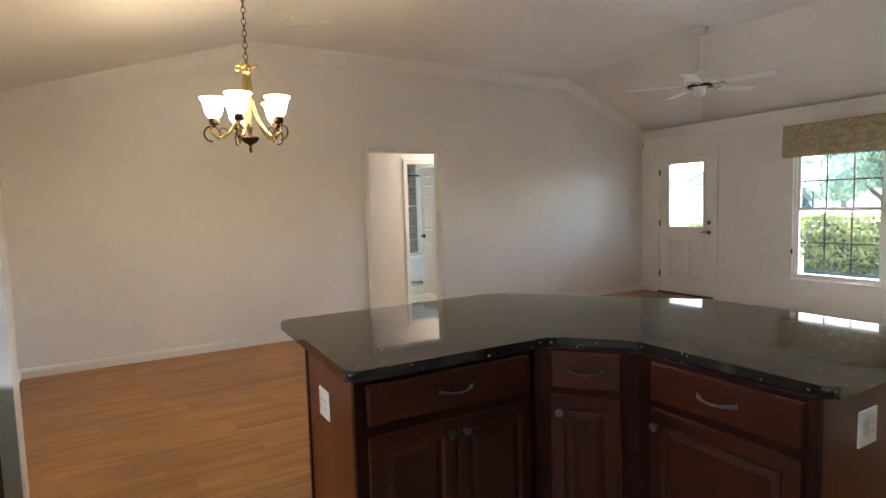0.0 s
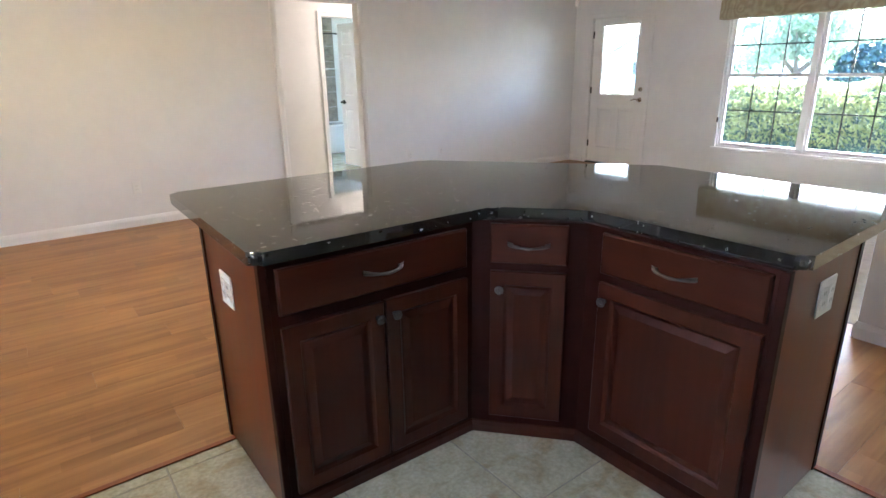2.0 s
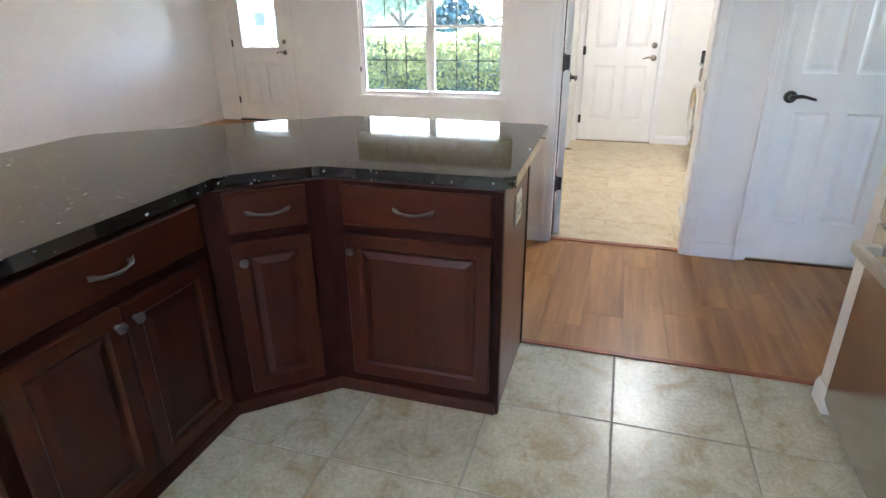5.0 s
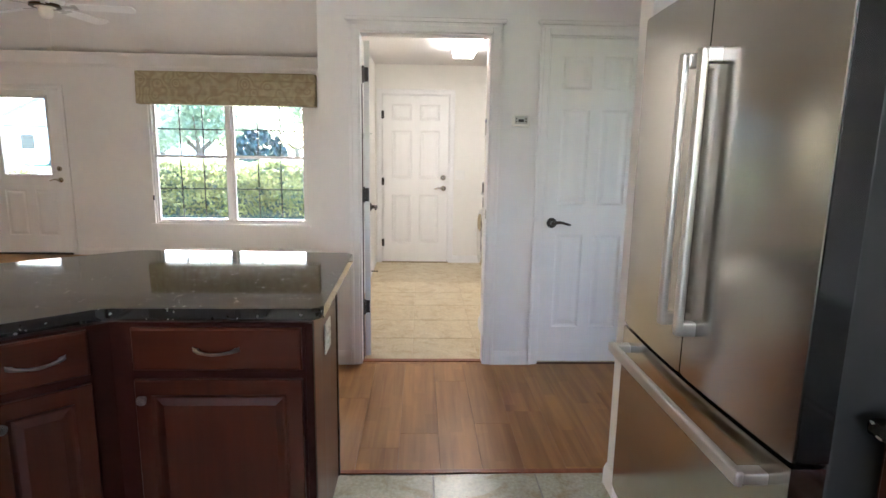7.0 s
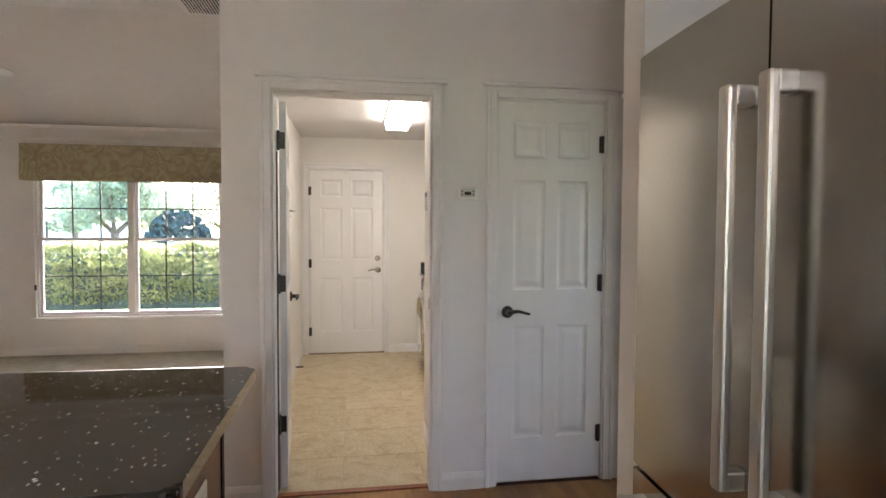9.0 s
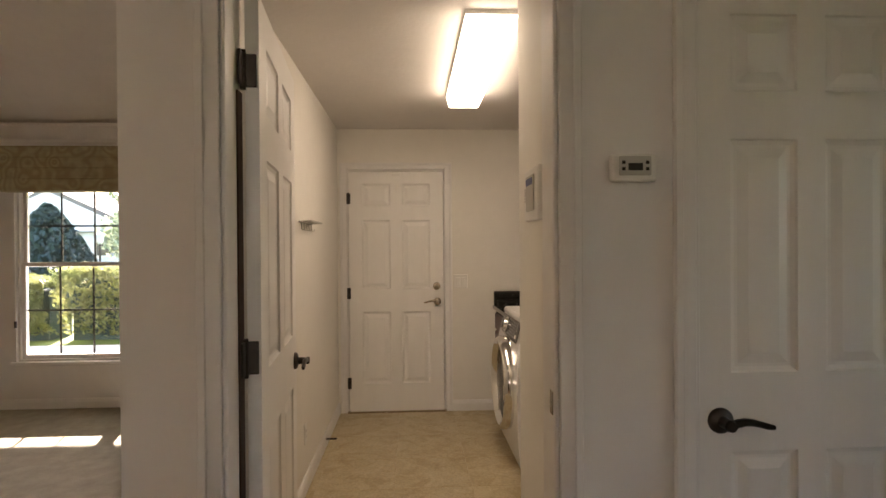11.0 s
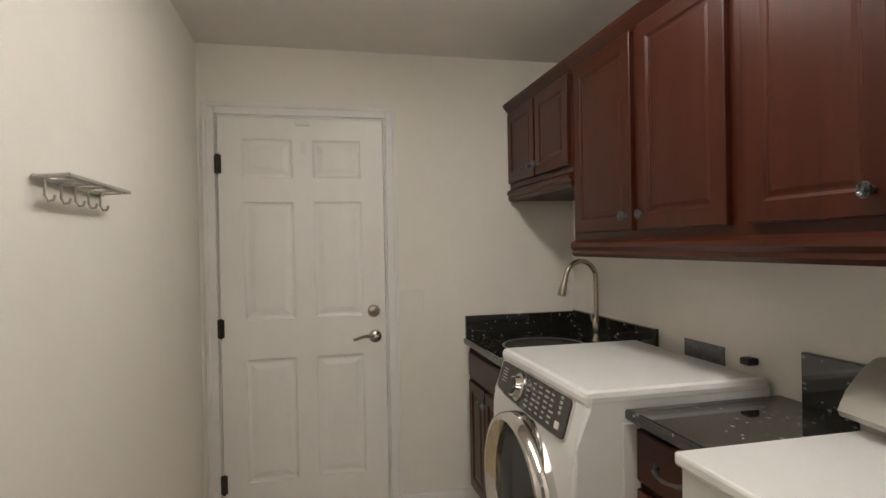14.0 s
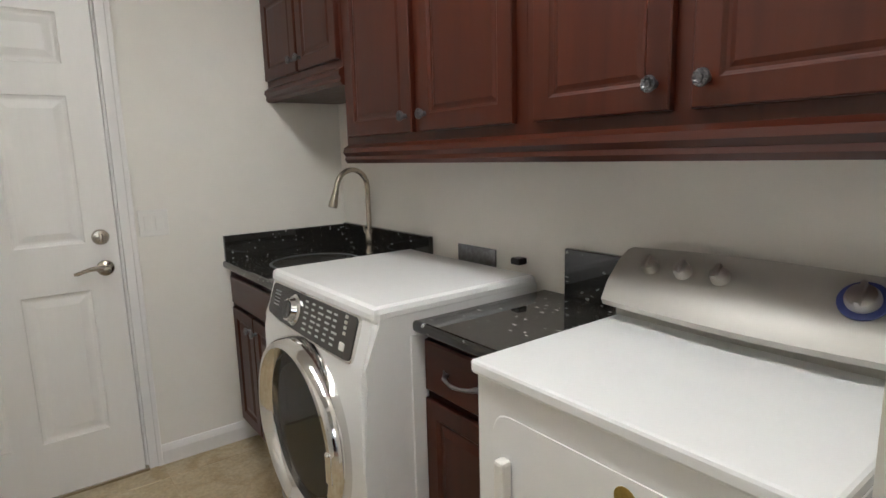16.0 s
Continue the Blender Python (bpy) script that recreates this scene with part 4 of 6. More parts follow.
wpart("slab", prism(bmesh.new(), top, 0.868, 0.908, bev=0.014, seg=4), M_GRANITE, ct, "", 5)
outlet(pose(0.692, 2.055, 0.69, 0, 0, -90), "white double outlet on the island end panel")
outlet(pose(2.02, 0.764, 0.728, 0, 0, 0), "white double outlet on the island end panel")

# ---- refrigerator ----
fr = thing("refrigerator", pose(1.53, -0.7, 0), "stainless french-door refrigerator with dark grey sides", "refrigerator")
FX0, FX1, FY = 1.035, 2.025, -0.375
wpart("body", boxes((FX0 + 0.008, -1.08, 0.02, FX1 - 0.008, FY - 0.085, 1.87), bev=0.006), M_DARKSIDE, fr, "dark grey painted case")
wpart("kick_plate", boxes((FX0 + 0.03, FY - 0.12, 0.0, FX1 - 0.03, FY - 0.06, 0.08)), M_BLACK, fr)


def bowed(x0, x1, z0, z1, mat_name, lbl):
    """A door with a gently bowed front across its width."""
    bm = bmesh.new()
    n = 24
    xm, hw = (FX0 + FX1) / 2, (FX1 - FX0) / 2
    pts = [(x0 + (x1 - x0) * k / n, FY + 0.018 * (1 - ((x0 + (x1 - x0) * k / n - xm) / hw) ** 2)) for k in range(n + 1)]
    out = pts + [(x1, FY - 0.078), (x0, FY - 0.078)]
    prism(bm, out, z0, z1, bev=0.004, seg=2)
    return wpart(mat_name, bm, M_STEEL, fr, lbl, 6)


bowed(FX0, 1.519, 0.785, 1.885, "door", "brushed stainless door")
bowed(1.525, FX1, 0.785, 1.885, "door", "brushed stainless door")
bowed(FX0, FX1, 0.09, 0.772, "freezer_drawer", "brushed stainless freezer drawer")
wpart("door_edge", boxes((FX0 - 0.003, FY - 0.078, 0.785, FX0 + 0.001, FY - 0.006, 1.885)), M_EDGE, fr, "dark glossy door edge")
wpart("hinge_cover", boxes((FX0 + 0.02, FY - 0.14, 1.87, FX0 + 0.12, FY - 0.02, 1.905), bev=0.006), M_BLACK, fr)
for x in (1.468, 1.575):
    bm = boxes((x - 0.016, FY + 0.050, 0.92, x + 0.016, FY + 0.072, 1.70), bev=0.007)
    box(bm, x - 0.016, FY + 0.012, 1.66, x + 0.016, FY + 0.055, 1.70, bev=0.005)
    box(bm, x - 0.016, FY + 0.012, 0.92, x + 0.016, FY + 0.055, 0.96, bev=0.005)
    wpart("handle", bm, M_STEEL_H, fr, "long vertical steel bar handle", 12)
bm = boxes((FX0 + 0.06, FY + 0.058, 0.69, FX1 - 0.06, FY + 0.08, 0.728), bev=0.007)
for x in (FX0 + 0.08, FX1 - 0.08):
    box(bm, x - 0.02, FY, 0.695, x + 0.02, FY + 0.062, 0.723, bev=0.004)
wpart("handle", bm, M_STEEL_H, fr, "long horizontal steel bar handle", 12)

# cabinet over the refrigerator
oc = thing("over_fridge_cabinet", pose(1.4, -0.85, 1.90), "dark cherry wall cabinet above the refrigerator", "cabinet")
wpart("body", boxes((0.95, SY, 1.90, 1.76, -0.66, 2.07)), M_CHERRY, oc)
wpart("crown", sweep_profile(bmesh.new(), [(0, -0.05), (0.01, -0.05), (0.05, 0), (0.05, 0.02), (0, 0.02)], (0.95, -0.66, 2.08), (1.81, -0.66, 2.08), (0, 1, 0)), M_CHERRY, oc)
wpart("crown", sweep_profile(bmesh.new(), [(0, -0.05), (0.01, -0.05), (0.05, 0), (0.05, 0.02), (0, 0.02)], (1.76, SY, 2.08), (1.76, -0.61, 2.08), (1, 0, 0)), M_CHERRY, oc)
cab_door(oc, oc.matrix_world.inverted() @ pose(1.74, -0.64, 1.905, 0, 0, 180), 0.385, 0.12)
cab_door(oc, oc.matrix_world.inverted() @ pose(1.35, -0.64, 1.905, 0, 0, 180), 0.385, 0.12)

# base cabinet run beside the refrigerator
kc = thing("base_cabinet", pose(0.2, -0.8, 0), "dark cherry kitchen base cabinet by the refrigerator", "cabinet", "kitchen base cabinets")
wpart("body", boxes((-0.6, SY, 0.0, 1.0, -0.54, 0.868)), M_CHERRY_DK, kc)
for i, x in enumerate((0.98, 0.45, -0.08)):
    drawer(kc, kc.matrix_world.inverted() @ pose(x, -0.52, 0.70, 0, 0, 180), 0.50, 0.145)
    cab_door(kc, kc.matrix_world.inverted() @ pose(x, -0.52, 0.09, 0, 0, 180), 0.50, 0.58, kx=0.47 if i else 0.03, kz=0.53)
kt = thing("kitchen_countertop", pose(0.2, -0.8, 0.868), "black granite kitchen countertop beside the refrigerator", "countertop")
wpart("slab", prism(bmesh.new(), [(-0.6, SY), (1.005, SY), (1.005, -0.50), (-0.6, -0.50)], 0.868, 0.908, bev=0.012), M_GRANITE, kt, "", 5)
kc2 = thing("base_cabinet", pose(-1.2, 1.9, 0), "dark cherry kitchen base cabinet along the stub wall", "cabinet", "kitchen base cabinets")
wpart("body", boxes((-1.9, 1.62, 0.0, -0.36, 2.24, 0.868)), M_CHERRY_DK, kc2)
for x in (-1.85, -1.35, -0.87):
    cab_door(kc2, kc2.matrix_world.inverted() @ pose(x, 1.60, 0.09), 0.46, 0.75, kx=0.03, kz=0.6)
kt2 = thing("kitchen_countertop", pose(-1.2, 1.9, 0.868), "black granite kitchen countertop along the stub wall", "countertop")
wpart("slab", prism(bmesh.new(), [(-1.9, 1.58), (-0.345, 1.58), (-0.345, 2.24), (-1.9, 2.24)], 0.868, 0.908, bev=0.012), M_GRANITE, kt2, "", 5)

# ---- chandelier ----
CX, CY, CZ = 0.83, 3.90, 1.845
slope_z = PLATE - 0.02 + (FLAT - PLATE + 0.02) * (CX + 0.97) / (RL + 0.97)
ch = thing("chandelier", pose(CX, CY, CZ), "antique brass five-arm chandelier with lit frosted bell shades", "chandelier")
bm = bmesh.new()
lathe(bm, [(0.0, 0.0), (0.008, 0.006), (0.010, 0.03), (0.006, 0.045), (0.012, 0.055), (0.045, 0.075), (0.062, 0.098), (0.058, 0.108), (0.02, 0.112), (0.014, 0.13), (0.022, 0.17), (0.012, 0.20)], 24)
part("bowl", bm, M_BRASS_DK, ch, "dark turned brass bowl and finial", True)
bm = bmesh.new()
lathe(bm, [(0.012, 0.2), (0.014, 0.34), (0.024, 0.44), (0.030, 0.50), (0.022, 0.52), (0.030, 0.535), (0.020, 0.55), (0.0, 0.56)], 20)
part("column", bm, M_BRASS, ch, "turned brass column", True)
for k in range(4):
    a = math.pi * k / 2 - 0.5
    bm = bmesh.new()
    pts = [(0.016, 0.50), (0.022, 0.535)] + [(0.055 - (0.032 - 0.0032 * i) * math.cos(0.62 * i), 0.56 + (0.032 - 0.0032 * i) * math.sin(0.62 * i)) for i in range(10)]
    tube(bm, [(r * math.cos(a), r * math.sin(a), z) for r, z in pts], 0.008, 8)
    part("scroll", bm, M_BRASS, ch, "curled brass scroll", True)
for k in range(5):
    a = math.radians(-101 - 88 + 72 * k)
    ca, sa = math.cos(a), math.sin(a)

    def at(r, z):
        return (r * ca, r * sa, z)
    bm = bmesh.new()
    tube(bm, [at(0.020, 0.50), at(0.024, 0.40), at(0.040, 0.30), at(0.075, 0.21), at(0.125, 0.14), at(0.165, 0.105), at(0.21, 0.105), at(0.245, 0.14), at(0.24, 0.175), at(0.22, 0.19)], [0.010, 0.011, 0.011, 0.010, 0.010, 0.009, 0.009, 0.009, 0.008, 0.006], 8)
    arm = part("arm", bm, M_BRASS, ch, "curved brass arm", True)
    bm = bmesh.new()
    tube(bm, [at(0.235 + 0.05 * math.cos(t), 0.125 + 0.05 * math.sin(t)) for t in [0.35 * i - 1.6 for i in range(17)]], 0.006, 6)
    tube(bm, [at(0.16 + 0.035 * math.cos(t) * (1 - t / 9), 0.135 + 0.035 * math.sin(t) * (1 - t / 9)) for t in [0.45 * i for i in range(13)]], 0.005, 6)
    part("scroll", bm, M_BRASS_DK, arm, "dark curled scroll with leaf", True)
    bm = bmesh.new()
    lathe(bm, [(0.006, 0.168), (0.012, 0.18), (0.030, 0.188), (0.034, 0.20), (0.030, 0.225), (0.022, 0.235), (0, 0.236)], 16, Matrix.Translation(at(0.22, 0)))
    part("cup", bm, M_BRASS_DK, arm, "dark lamp cup", True)
    bm = bmesh.new()
    lathe(bm, [(0.030, 0.228), (0.044, 0.245), (0.054, 0.265), (0.060, 0.30), (0.067, 0.33), (0.082, 0.352), (0.086, 0.358), (0.081, 0.356), (0.063, 0.332), (0.056, 0.30), (0.048, 0.265), (0.036, 0.245), (0.024, 0.234)], 24, Matrix.Translation(at(0.22, 0)))
    part("shade", bm, M_BULB, arm, "glowing frosted glass bell shade", True)
bm = bmesh.new()
top_z = slope_z - CZ
z, k = 0.60, 0
while z < top_z - 0.04:
    r = 0.014
    pts = [(r * math.cos(t) * (1 if k % 2 else 0), r * math.cos(t) * (0 if k % 2 else 1), z + 0.024 * math.sin(t)) for t in [2 * math.pi * i / 10 for i in range(11)]]
    tube(bm, pts, 0.003, 5)
    z += 0.038
    k += 1
for s in (-1, 1):
    tube(bm, [(s * 0.03, 0, 0.545), (s * 0.022, 0, 0.57), (s * 0.006, 0, 0.61)], 0.0025, 5)
part("chain", bm, M_BRASS_DK, ch, "thin dark brass chain links")
bm = bmesh.new()
lathe(bm, [(0.0, top_z - 0.045), (0.02, top_z - 0.04), (0.06, top_z - 0.012), (0.065, top_z + 0.02)], 20)
part("canopy", bm, M_BRASS, ch, "brass ceiling canopy", True)

# ---- ceiling fan ----
FNX, FNY = 5.36, 3.744
fan = thing("ceiling_fan", pose(FNX, FNY, FLAT), "white five-blade ceiling fan with pull chains, at rest", "ceiling fan")
part("canopy", lathe(bmesh.new(), [(0.075, 0.0), (0.075, -0.03), (0.05, -0.06), (0.016, -0.07)], 24), M_PLASTIC_W, fan, "", True)
part("downrod", rod(bmesh.new(), (0, 0, -0.06), (0, 0, -0.46), 0.013), M_PLASTIC_W, fan, "", True)
part("motor", lathe(bmesh.new(), [(0.02, -0.43), (0.06, -0.45), (0.13, -0.475), (0.15, -0.51), (0.15, -0.55), (0.12, -0.575), (0.11, -0.60), (0.05, -0.605)], 32), M_PLASTIC_W, fan, "white motor housing", True)
part("vent_band", lathe(bmesh.new(), [(0.118, -0.575), (0.126, -0.58), (0.126, -0.598), (0.118, -0.602)], 32), M_BRASS_DK, fan, "dark slotted vent band", True)
part("switch_housing", lathe(bmesh.new(), [(0.05, -0.60), (0.055, -0.62), (0.055, -0.67), (0.04, -0.69), (0.0, -0.695)], 24), M_PLASTIC_W, fan, "", True)
for k in range(5):
    m = pose(0, 0, -0.585, 0, 0, 134.4 + 72 * k) @ pose(0, 0, 0, -11)
    bm = prism(bmesh.new(), rounded([(0.18, -0.055), (0.72, -0.07), (0.74, 0.0), (0.72, 0.07), (0.18, 0.055)], 0.03), -0.004, 0.004)
    blade = part("blade", bm, M_PLASTIC_W, fan, "flat white blade", m=m)
    bm = boxes((0.10, -0.018, -0.010, 0.26, 0.018, -0.004), (0.22, -0.045, -0.010, 0.26, 0.045, -0.004), bev=0.002)
    part("blade_iron", bm, M_CONSOLE, blade, "small metal bracket")
bm = rod(bmesh.new(), (0.03, 0, -0.69), (0.03, 0, -0.95), 0.0015, n=6)
rod(bm, (0.03, 0, -0.95), (0.03, 0, -0.98), 0.005, n=8)
part("pull_chain", bm, M_PLASTIC_W, fan, "thin pull chain")

# ---- valance ----
va = thing("valance", pose(EX, 2.82, 1.92), "tan paisley fabric valance with stacked horizontal pleats", "valance")
VY0, VY1, VZ0, VZ1, VX = 1.72, 3.885, 1.925, 2.295, EX - 0.13
for k in range(4):
    h = (VZ1 - VZ0) / 4
    z = VZ0 + k * h
    bm = boxes((VX - 0.006 * (3 - k) - 0.004, VY0, z - (0.02 if k == 0 else 0.006), EX - 0.006 - 0.0004 * k, VY1, z + h), bev=0.012)
    wpart("pleat", bm, M_FABRIC, va)
wpart("cord", boxes((EX - 0.02, 3.81, 0.78, EX - 0.012, 3.818, 1.93)), M_SHADE_W, va, "white lift cord")
wpart("cord_weight", boxes((EX - 0.026, 3.806, 0.72, EX - 0.008, 3.822, 0.78), bev=0.003), M_BRONZE, va, "small dark cord weight")

# ---- wall fittings ----
outlet(pose(4.217, NY, 0.36), "white wall outlet above the baseboard", double=False)
outlet(pose(4.698, NY, 0.38), "white wall outlet above the baseboard", double=False)
outlet(pose(6.04, NY, 0.36), "white wall outlet above the baseboard", double=False)
outlet(pose(1.082, NY, 0.37), "white wall outlet above the baseboard", double=False)
outlet(pose(5.46, LN, 0.33), "white wall outlet on the laundry wall", double=False)
wall_switch(pose(EX, 4.70, 1.13, 0, 0, -90), "white light switch by the front door", 1)
wall_switch(pose(LE, -0.068, 1.11, 0, 0, -90), "white double rocker switch by the garage door", 2)
al = thing("alarm_sensor", pose(EX - 0.02, NY - 0.02, 2.30), "small white corner alarm sensor", "sensor")
part("housing", boxes((-0.05, -0.05, -0.05, 0.0, 0.0, 0.05), bev=0.01), M_PLASTIC_W, al)
th = thing("thermostat", pose(PX, -0.206, 1.606, 0, 0, -90), "white wall thermostat with a grey display", "thermostat")
part("housing", boxes((-0.057, -0.026, -0.034, 0.057, 0, 0.034), bev=0.006), M_PLASTIC_W, th)
part("display", boxes((-0.040, -0.031, -0.020, 0.040, -0.027, 0.028), bev=0.003), M_CONSOLE, th, "grey bezel")
part("screen", boxes((-0.018, -0.033, -0.008, 0.018, -0.030, 0.010)), M_PANEL_DK, th, "dark small screen")
for s in (-1, 1):
    for z in (-0.004, 0.012):
        part("button", boxes((s * 0.030 - 0.004, -0.034, z - 0.004, s * 0.030 + 0.004, -0.030, z + 0.004), bev=0.001), M_PANEL_DK, th)
kp = thing("alarm_keypad", pose(3.995, -0.08, 1.582, 0, 0, 180), "white alarm keypad with a grey door on the closet wall", "keypad")
part("housing", boxes((-0.10, -0.035, -0.085, 0.10, 0, 0.085), bev=0.006), M_PLASTIC_W, kp)
part("cover", boxes((-0.055, -0.040, -0.055, 0.055, -0.034, 0.062), bev=0.003), M_CONSOLE, kp, "light grey fold-down cover")
part("screen", boxes((-0.045, -0.042, 0.03, 0.045, -0.038, 0.052)), M_BLUE, kp, "dark blue narrow screen")
bm = bmesh.new()
for k in range(5):
    box(bm, -0.095, -0.037, -0.02 + k * 0.010, -0.072, -0.034, -0.016 + k * 0.010)
part("speaker_slots", bm, M_CONSOLE, kp)
# hook rack on the laundry wall
rk = thing("hook_rack", pose(5.5, LN, 1.556), "small white scroll hook rack with five pegs", "rack")
bm = bmesh.new()
tube(bm, [(-0.19, -0.008, 0), (0.19, -0.008, 0)], 0.006, 6)
tube(bm, [(-0.19, -0.07, 0.004), (0.19, -0.07, 0.004)], 0.005, 6)
for k in range(6):
    x = -0.19 + 0.076 * k
    tube(bm, [(x, -0.008, 0), (x, -0.07, 0.004)], 0.004, 6)
    if k < 5:
        tube(bm, [(x + 0.038 + 0.026 * math.cos(t), -0.039 + 0.024 * math.sin(t), 0.002) for t in [2 * math.pi * i / 10 for i in range(11)]], 0.004, 5)
part("shelf_grille", bm, M_CONSOLE, rk, "openwork scroll ledge")
for k in range(5):
    x = -0.152 + 0.076 * k
    bm = tube(bmesh.new(), [(x, -0.012, 0), (x, -0.012, -0.035), (x, -0.018, -0.046), (x, -0.028, -0.044), (x, -0.031, -0.034)], 0.003, 6)
    part("hook", bm, M_CONSOLE, rk)
ds = thing("door_stop", pose(6.15, LN, 0.06), "dark spring door stop on the baseboard", "door stop")
part("spring", rod(bmesh.new(), (0, -0.015, 0), (0, -0.09, 0), 0.006), M_BRONZE, ds)

# ceiling vents
cv = thing("ceiling_vent", pose(5.29, 1.55, FLAT), "white louvred return vent in the ceiling", "vent")
part("frame", boxes((-0.33, -0.22, -0.012, 0.33, -0.19, 0), (-0.33, 0.19, -0.012, 0.33, 0.22, 0), (-0.33, -0.19, -0.012, -0.30, 0.19, 0), (0.30, -0.19, -0.012, 0.33, 0.19, 0), bev=0.003), M_TRIM, cv)
# Ceiling has no hole here; a dark plate paints the duct's shade
part("backing", boxes((-0.30, -0.19, -0.003, 0.30, 0.19, -0.001)), M_PANEL_DK, cv, "dark plate standing in for the shaded duct")
for k in range(16):
    y = -0.18 + 0.024 * k
    part("slat", boxes((-0.30, y, -0.010, 0.30, y + 0.012, -0.005)), M_TRIM, cv)
cv2 = thing("ceiling_vent", pose(1.66, 5.25, FLAT), "small painted supply vent in the ceiling", "vent")
part("frame", boxes((-0.18, -0.12, -0.010, 0.18, -0.10, 0), (-0.18, 0.10, -0.010, 0.18, 0.12, 0), (-0.18, -0.10, -0.010, -0.16, 0.10, 0), (0.16, -0.10, -0.010, 0.18, 0.10, 0)), M_CEIL, cv2)
for k in range(7):
    y = -0.095 + 0.027 * k
    part("slat", boxes((-0.16, y, -0.008, 0.16, y + 0.016, -0.003)), M_CEIL, cv2)

# hallway and bathroom
hl = thing("hall_ceiling_light", pose(4.7, 6.75, 2.44), "lit frosted dome hall ceiling light", "ceiling light")
part("base", lathe(bmesh.new(), [(0.14, 0.0), (0.14, -0.015), (0.12, -0.02)], 24), M_PLASTIC_W, hl)
part("dome", lathe(bmesh.new(), [(0.12, -0.02), (0.11, -0.05), (0.07, -0.08), (0.0, -0.095)], 24), M_DOME, hl, "glowing frosted glass dome", True)
tw = thing("tub_surround", pose(4.6, 10.0, 0), "brown stone tile tub surround", "shower")
for i in range(4):
    for k in range(7):
        part("tile", boxes((4.02 + i * 0.32 - 4.6, 0.16, 0.50 + k * 0.27, 4.335 + i * 0.32 - 4.6, 0.195, 0.765 + k * 0.27), bev=0.003), M_TILE_BATH, tw)
tub = thing("bathtub", pose(4.7, 9.8, 0), "white bathtub below the tile surround", "bathtub")
part("apron", boxes((-0.66, -0.38, 0, 0.56, 0.15, 0.5), bev=0.03), M_ENAMEL, tub)
cr = thing("shower_rod", pose(4.7, 9.95, 2.05), "dark curtain rod over the tub", "rod")
part("rod", rod(bmesh.new(), (-0.56, 0, 0), (0.6, 0, 0), 0.014), M_BRONZE, cr)
tb = thing("towel_bar", pose(5.62, 10.15, 1.45, 0, 0, 90), "white towel bar on the bathroom wall", "towel bar")
part("bar", rod(bmesh.new(), (0, -0.1, 0), (0, 0.5, 0), 0.01), M_PLASTIC_W, tb)
part("bracket", boxes((-0.02, -0.12, -0.02, 0.05, -0.08, 0.02), (-0.02, 0.48, -0.02, 0.05, 0.52, 0.02), bev=0.004), M_PLASTIC_W, tb)

# ---- laundry ----
lt = thing("laundry_ceiling_light", pose(5.2, 0.0, LCEIL), "lit boxy fluorescent wraparound ceiling light", "ceiling light")
part("base", boxes((-0.68, -0.115, -0.02, 0.68, 0.115, 0)), M_PLASTIC_W, lt)
bm = bmesh.new()
pts = [(-0.112, -0.02), (0.112, -0.02), (0.095, -0.085), (-0.095, -0.085)]
a = [bm.verts.new((-0.66, y, z)) for y, z in pts]
b = [bm.verts.new((0.66, y, z)) for y, z in pts]
for k in range(4):
    bm.faces.new((a[k], a[(k + 1) % 4], b[(k + 1) % 4], b[k]))
bm.faces.new(a)
bm.faces.new(b[::-1])
part("diffuser", bm, M_TUBE, lt, "glowing ribbed plastic diffuser")

CF = -0.605                            # upper cabinet door faces
CZ1 = 2.115


def upper(name, x0, x1, z0, label, doors, CF=CF):
    ob = thing(name, pose((x0 + x1) / 2, LS, z0), label, "cabinet", "laundry wall cabinets")
    wpart("body", boxes((x0, LS, z0, x1, CF - 0.02, CZ1)), M_CHERRY, ob)
    for xa, xb, k in doors:
        w = xb - xa
        h = CZ1 - 0.010 - (z0 + 0.09)
        cab_door(ob, ob.matrix_world.inverted() @ pose(xb, CF, z0 + 0.09, 0, 0, 180), w, h, kx=(0.03 if k > 0 else w - 0.03), kz=0.05, prof=FLAT_P)
    wpart("light_rail", sweep_profile(bmesh.new(), [(-0.03, -0.005), (0.006, -0.005), (0.016, 0.008), (0.012, 0.02), (0.022, 0.034), (0.018, 0.05), (0.0, 0.062), (-0.03, 0.062)], (x0, CF - 0.02, z0), (x1, CF - 0.02, z0), (0, 1, 0)), M_CHERRY_H, ob, "molded light rail")
    wpart("crown", sweep_profile(bmesh.new(), [(-0.03, 0), (0.004, 0), (0.010, 0.012), (0.034, 0.04), (0.038, 0.055), (-0.03, 0.055)], (x0 - (0.0), CF - 0.02, CZ1 - 0.01), (x1, CF - 0.02, CZ1 - 0.01), (0, 1, 0)), M_CHERRY_H, ob, "stepped crown")
    return ob


upper("wall_cabinet", 6.188, LE, 1.640, "short cherry wall cabinet above the sink", [(6.205, 6.555, 1), (6.575, 6.94, -1)])
upper("wall_cabinet", 5.250, 6.185, 1.352, "tall cherry wall cabinet with two doors", [(5.286, 5.684, 1), (5.728, 6.140, -1)])
upper("wall_cabinet", 4.38, 5.2495, 1.352, "tall cherry wall cabinet over the washer", [(4.865, 5.215, -1), (4.41, 4.822, 1)])
pl = thing("cabinet_puck_light", pose(6.36, -0.78, 1.64), "small round light under the cabinet", "light")
part("body", lathe(bmesh.new(), [(0.03, 0), (0.03, -0.016), (0.02, -0.02), (0, -0.02)], 16), M_PLASTIC_W, pl)

